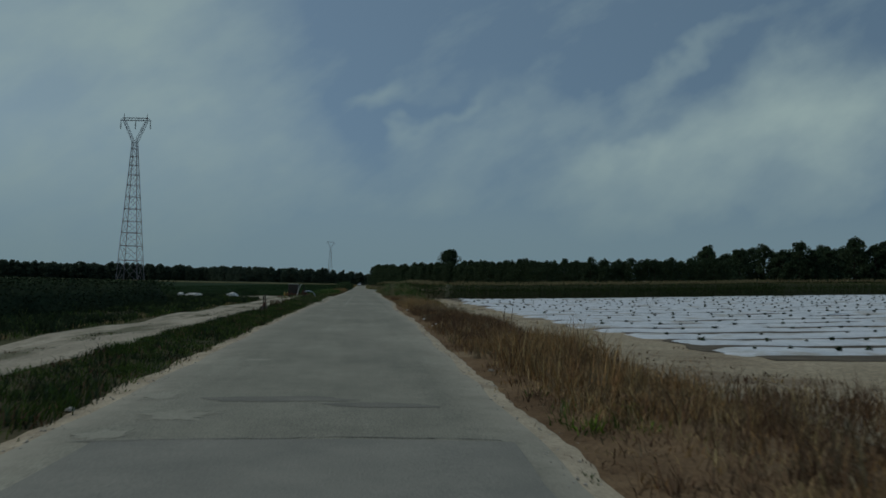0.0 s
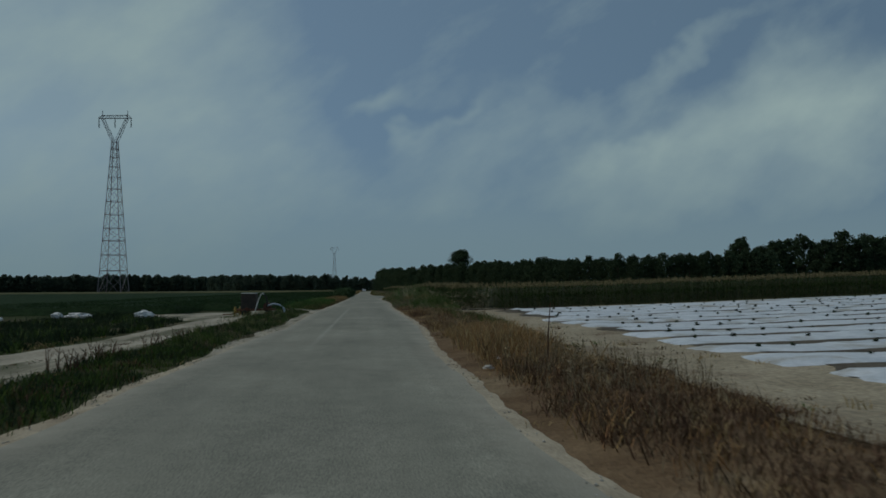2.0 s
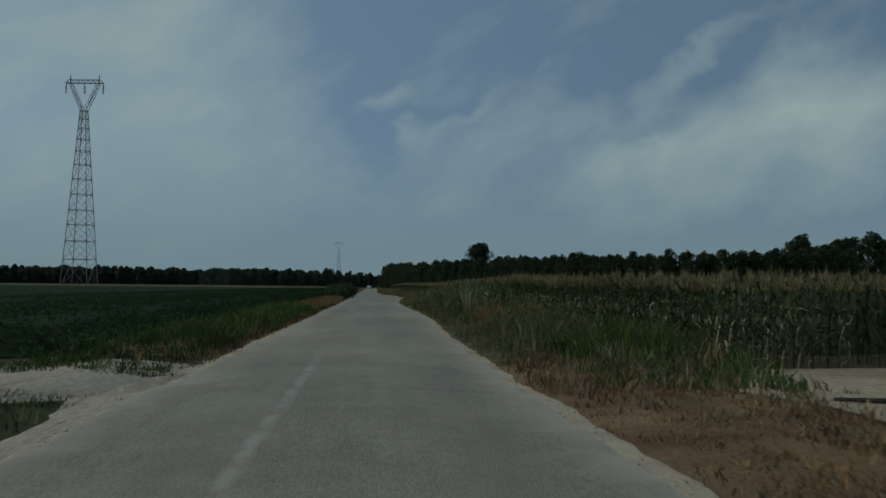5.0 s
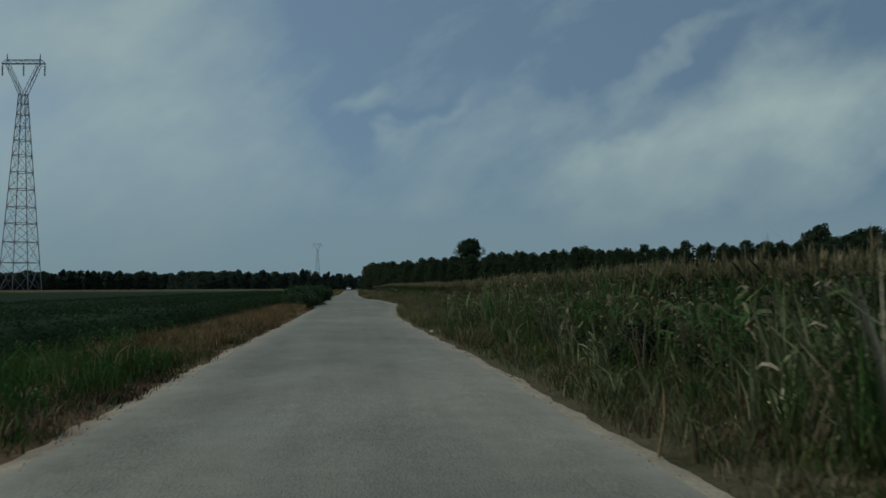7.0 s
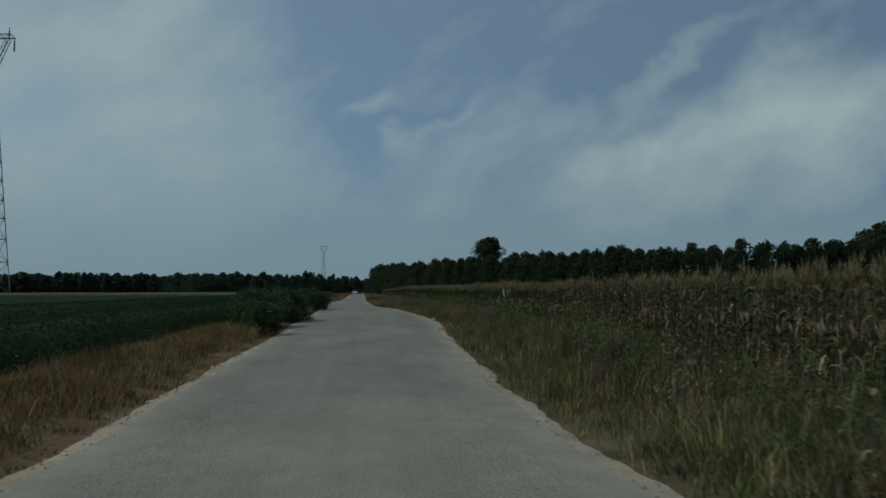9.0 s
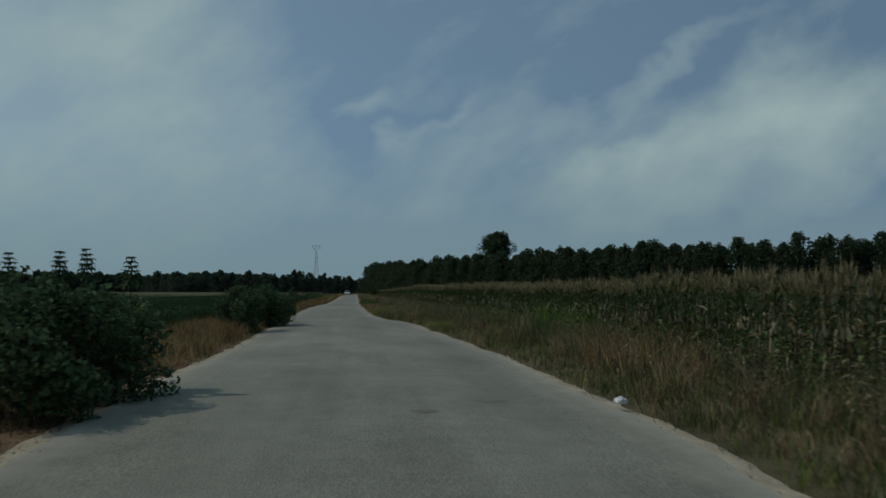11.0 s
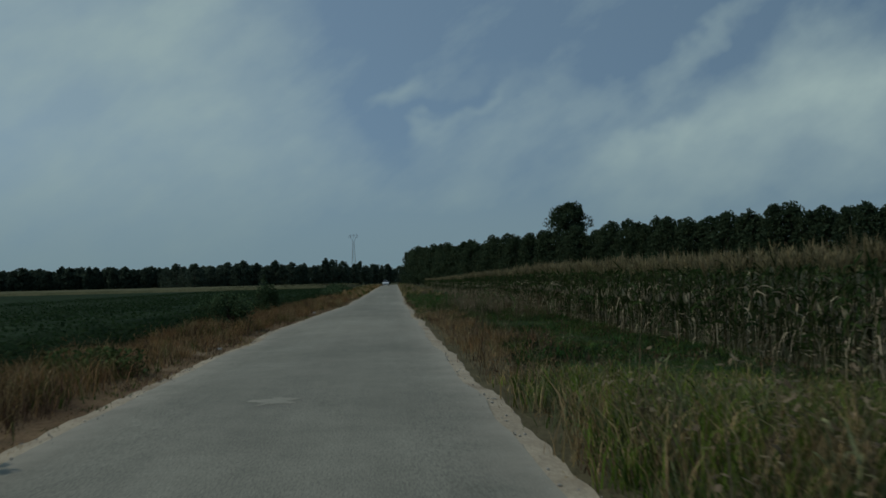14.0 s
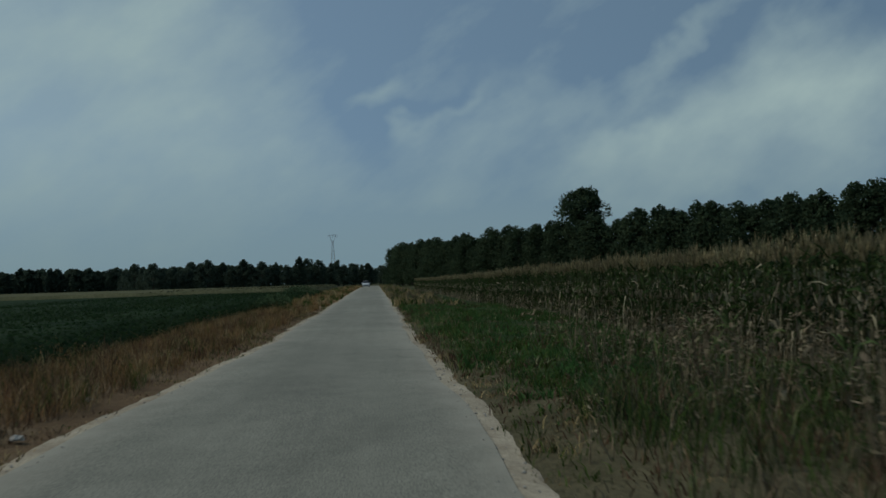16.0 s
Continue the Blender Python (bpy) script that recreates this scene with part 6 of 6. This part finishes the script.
# ---------------------------------------------------------------- sacks, litter, stones, sticks
def sack(x, y, z, sx, sy, sz, seed, label, name="sack", material=None, category="sack"):
    """A crumpled, half-flattened sack or bag."""
    r = random.Random(seed)
    bm = bmesh.new()
    bmesh.ops.create_icosphere(bm, subdivisions=3, radius=1.0)
    for v in bm.verts:
        k = 1 + 0.45 * noise.noise(v.co * 1.5 + Vector((seed, 0, 0))) + 0.28 * noise.noise(v.co * 3.6 + Vector((0, seed, 0)))
        v.co = Vector((v.co.x * sx * k, v.co.y * sy * k, max(v.co.z, -0.55) * sz * k))
    ob = solid(name, bm, material or M_bag)
    ob.location = (x, y, z)
    ob.rotation_euler = (0, 0, r.uniform(0, 6.28))
    return tagged(ob, label, category)


sack(-10.6, 70.8, 0.10, 0.46, 0.34, 0.22, 1, "white plastic sack lying in the dark weeds")
sack(-13.6, 70.5, 0.10, 0.66, 0.32, 0.17, 2, "long white plastic sack lying in the dark weeds")
sack(-14.7, 70.9, 0.10, 0.34, 0.26, 0.16, 3, "crumpled white plastic sack in the weeds")
sack(-15.6, 66.5, 0.1, 0.2, 0.16, 0.10, 4, "small white bag in the dark weeds")
for k, (x, y, s) in enumerate(((2.18, 30.2, 0.045), (2.3, 26.6, 0.035), (2.55, 43.0, 0.04), (2.12, 120.6, 0.045), (3.08, 159.6, 0.085), (-5.8, 201.0, 0.04), (2.1, 25.4, 0.03), (2.45, 26.0, 0.03), (-4.6, 201.8, 0.05))):
    sack(x, y, 0.06 + s * 0.3, s, s * 0.8, s * 0.55, 20 + k, "scrap of white plastic litter at the roadside", "litter", None, "litter")
for k, (x, y, s) in enumerate(((2.2, 41.8, 0.11), (2.7, 96.3, 0.06), (-2.95, 126.5, 0.09), (-2.9, 124.2, 0.07), (-3.0, 122.6, 0.08), (-3.45, 209.5, 0.08), (-3.3, 228.5, 0.09), (-3.5, 231, 0.07), (-2.8, 8.6, 0.06), (1.95, 12.8, 0.06))):
    sack(x, y, 0.01 + s * 0.2, s * 0.7, s * 0.56, s * 0.36, 40 + k, "pale rough stone at the edge of the road", "stone", M_stone, "stone")


def stick(points, r0, label, material):
    bm = bmesh.new()
    tube(bm, points, [r0 * (1 - 0.6 * i / (len(points) - 1)) for i in range(len(points))], 6)
    return tagged(solid("dead_branch", bm, material), label, "branch")


stick([(4.3, 67.0, 0.05), (4.5, 67.5, 0.25), (4.8, 67.9, 0.5)], 0.025, "pale bare dead branch in the brown weeds", M_grey)
stick([(3.9, 68.6, 0.08), (4.2, 68.1, 0.12), (4.7, 67.6, 0.10)], 0.03, "pale bare dead branch in the brown weeds", M_grey)
stick([(4.6, 67.2, 0.06), (4.35, 67.4, 0.35), (4.2, 67.7, 0.45)], 0.02, "pale bare dead branch in the brown weeds", M_grey)
stick([(2.20, 96.5, 0.02), (2.32, 96.3, 0.05), (2.46, 96.35, 0.04), (2.55, 96.1, 0.05)], 0.012, "pale dry stick at the roadside", M_stone)
stick([(2.02, 96.5, 0.01), (2.10, 96.35, 0.04), (2.08, 96.15, 0.03)], 0.012, "pale dry stick at the roadside", M_stone)
stick([(3.2, 42.0, -0.02), (3.22, 42.02, 0.55), (3.26, 42.0, 1.05)], 0.016, "thin upright dead stalk in the dry grass", M_dead)
stick([(3.0, 42.2, 0.05), (3.4, 42.6, 0.3), (3.7, 42.9, 0.42)], 0.02, "pale dry branch in the dry grass", M_straw)
stick([(3.5, 40.6, 0.0), (3.75, 40.9, 0.22), (4.0, 41.2, 0.42)], 0.022, "pale bare forked branch in the dry grass", M_straw)
stick([(3.75, 40.9, 0.2), (3.72, 41.0, 0.36), (3.66, 41.05, 0.5)], 0.014, "pale bare forked branch in the dry grass", M_straw)
stick([(3.1, 41.2, 0.05), (3.35, 41.5, 0.12), (3.7, 41.6, 0.1)], 0.018, "pale bare branch in the dry grass", M_straw)
stick([(2.3, 103.5, -0.02), (2.35, 103.5, 0.3), (2.38, 103.6, 0.5)], 0.015, "pale upright dry stalk", M_straw)
for x, y, h in ((5.6, 33.5, 0.5), (6.1, 34.6, 0.45), (1.55, 208.4, 0.35), (1.3, 211.0, 0.32), (1.5, 207.0, 0.32), (-4.4, 205.8, 0.5)):
    stick([(x, y, -0.05), (x + 0.02, y, h * 0.5), (x + 0.05, y + 0.02, h)], 0.016, "short dark upright stalk in the verge", M_dead)
stick([(5.4, 79.5, 0.0), (7.5, 79.0, 0.03), (10.5, 79.8, 0.07), (13, 80.6, 0.12)], 0.04, "black irrigation pipe lying on the soil", M_rubber)


# ---------------------------------------------------------------- the sign in front of the corn
def crop_sign(x, y, z):
    thing = new("crop_sign", None)
    bm = bmesh.new()
    box(bm, 0, 0.02, -0.45, 0.035, 0.03, 1.3, 0.004)
    solid("post", bm, M_wood, thing, "thin wooden post")
    bm = bmesh.new()
    box(bm, 0, 0, 0, 0.23, 0.012, 0.28, 0.004)
    board = solid("board", bm, M_sign, thing, "white board")
    for k, (w, h) in enumerate(((0.12, 0.016), (0.16, 0.03), (0.13, 0.012))):
        bm = bmesh.new()
        box(bm, 0.01, -0.009, -0.02 - 0.042 * k, w, 0.004, h)
        solid("print_bar", bm, M_ink, board, "dark line of print")
    thing.matrix_basis = pose(x, y, z, 0, 0, -28)
    return tagged(thing, "small white crop sign on a thin post among the weeds", "sign")


crop_sign(5.9, 158.0, 1.22)


# ---------------------------------------------------------------- the car at the far end of the road
def small_car(x, y, turn):
    """A small white hatchback, seen from the front."""
    thing = new("car", None)
    # sections along the length: (y, half width, sill z, waist z, roof half width, roof z)
    secs = [(-1.95, 0.66, 0.35, 0.62, 0.60, 0.66), (-1.85, 0.78, 0.25, 0.74, 0.70, 0.78), (-1.2, 0.82, 0.22, 0.86, 0.74, 0.92), (-0.85, 0.83, 0.22, 0.90, 0.72, 0.97),
            (1.3, 0.83, 0.22, 0.95, 0.72, 0.99), (1.75, 0.80, 0.25, 0.92, 0.70, 0.97), (1.95, 0.74, 0.35, 0.80, 0.64, 0.86)]
    bm = bmesh.new()
    rings = []
    for yy, w, s, wa, rw, top in secs:
        rings.append([bm.verts.new(p) for p in ((-w * 0.9, yy, s), (-w, yy, s + 0.18), (-w, yy, wa), (-rw, yy, top), (rw, yy, top), (w, yy, wa), (w, yy, s + 0.18), (w * 0.9, yy, s))])
    for a, b in zip(rings, rings[1:]):
        for k in range(8):
            bm.faces.new((a[k], a[(k + 1) % 8], b[(k + 1) % 8], b[k]))
    bm.faces.new(rings[0][::-1])
    bm.faces.new(rings[-1])
    bmesh.ops.recalc_face_normals(bm, faces=bm.faces)
    solid("body", bm, M_carpaint, thing)
    bm = bmesh.new()
    gl = [(-1.05, 0.70, 0.92, 0.70), (-0.35, 0.64, 1.40, 0.56), (0.4, 0.64, 1.47, 0.58), (1.3, 0.66, 1.38, 0.56), (1.8, 0.68, 0.97, 0.66)]
    roof = [[bm.verts.new((s * w2, yy, z)) for s in (-1, 1)] for yy, w1, z, w2 in gl]
    base = [[bm.verts.new((s * 0.73, yy, 0.94)) for s in (-1, 1)] for yy in (-1.05, -0.6, 0.4, 1.4, 1.8)]
    for i in range(4):
        bm.faces.new((roof[i][0], roof[i][1], roof[i + 1][1], roof[i + 1][0]))
        bm.faces.new((base[i][0], roof[i][0], roof[i + 1][0], base[i + 1][0]))
        bm.faces.new((base[i + 1][1], roof[i + 1][1], roof[i][1], base[i][1]))
    bmesh.ops.recalc_face_normals(bm, faces=bm.faces)
    solid("windows", bm, M_carglass, thing, "dark windscreen and side windows")
    bm = bmesh.new()
    box(bm, 0, 0.45, 1.46, 1.18, 1.7, 0.06, 0.025)
    solid("roof", bm, M_carpaint, thing)
    bm = bmesh.new()
    box(bm, 0, -1.93, 0.42, 1.1, 0.06, 0.16, 0.02)
    solid("grille", bm, M_rubber, thing, "dark lower grille")
    for s in (-1, 1):
        bm = bmesh.new()
        box(bm, s * 0.60, -1.88, 0.66, 0.26, 0.14, 0.13, 0.03)
        solid("headlight", bm, M_lamp, thing, "clear headlight")
        bm = bmesh.new()
        box(bm, s * 0.92, -0.75, 0.99, 0.18, 0.10, 0.12, 0.03)
        solid("mirror", bm, M_carpaint, thing)
        for yy in (-1.2, 1.25):
            bm = bmesh.new()
            tube(bm, [(s * 0.68, yy, 0.30), (s * 0.84, yy, 0.30)], 0.30, 20)
            tyre = solid("wheel", bm, M_rubber, thing, "black tyre")
            bm = bmesh.new()
            tube(bm, [(s * 0.69, yy, 0.30), (s * 0.855, yy, 0.30)], 0.18, 12)
            solid("rim", bm, M_steel, tyre, "grey rim")
    thing.matrix_basis = pose(x, y, 0.0, 0, 0, turn)
    return tagged(thing, "small white hatchback facing down the far road", "car")


small_car(-1.75, 418.0, 0)
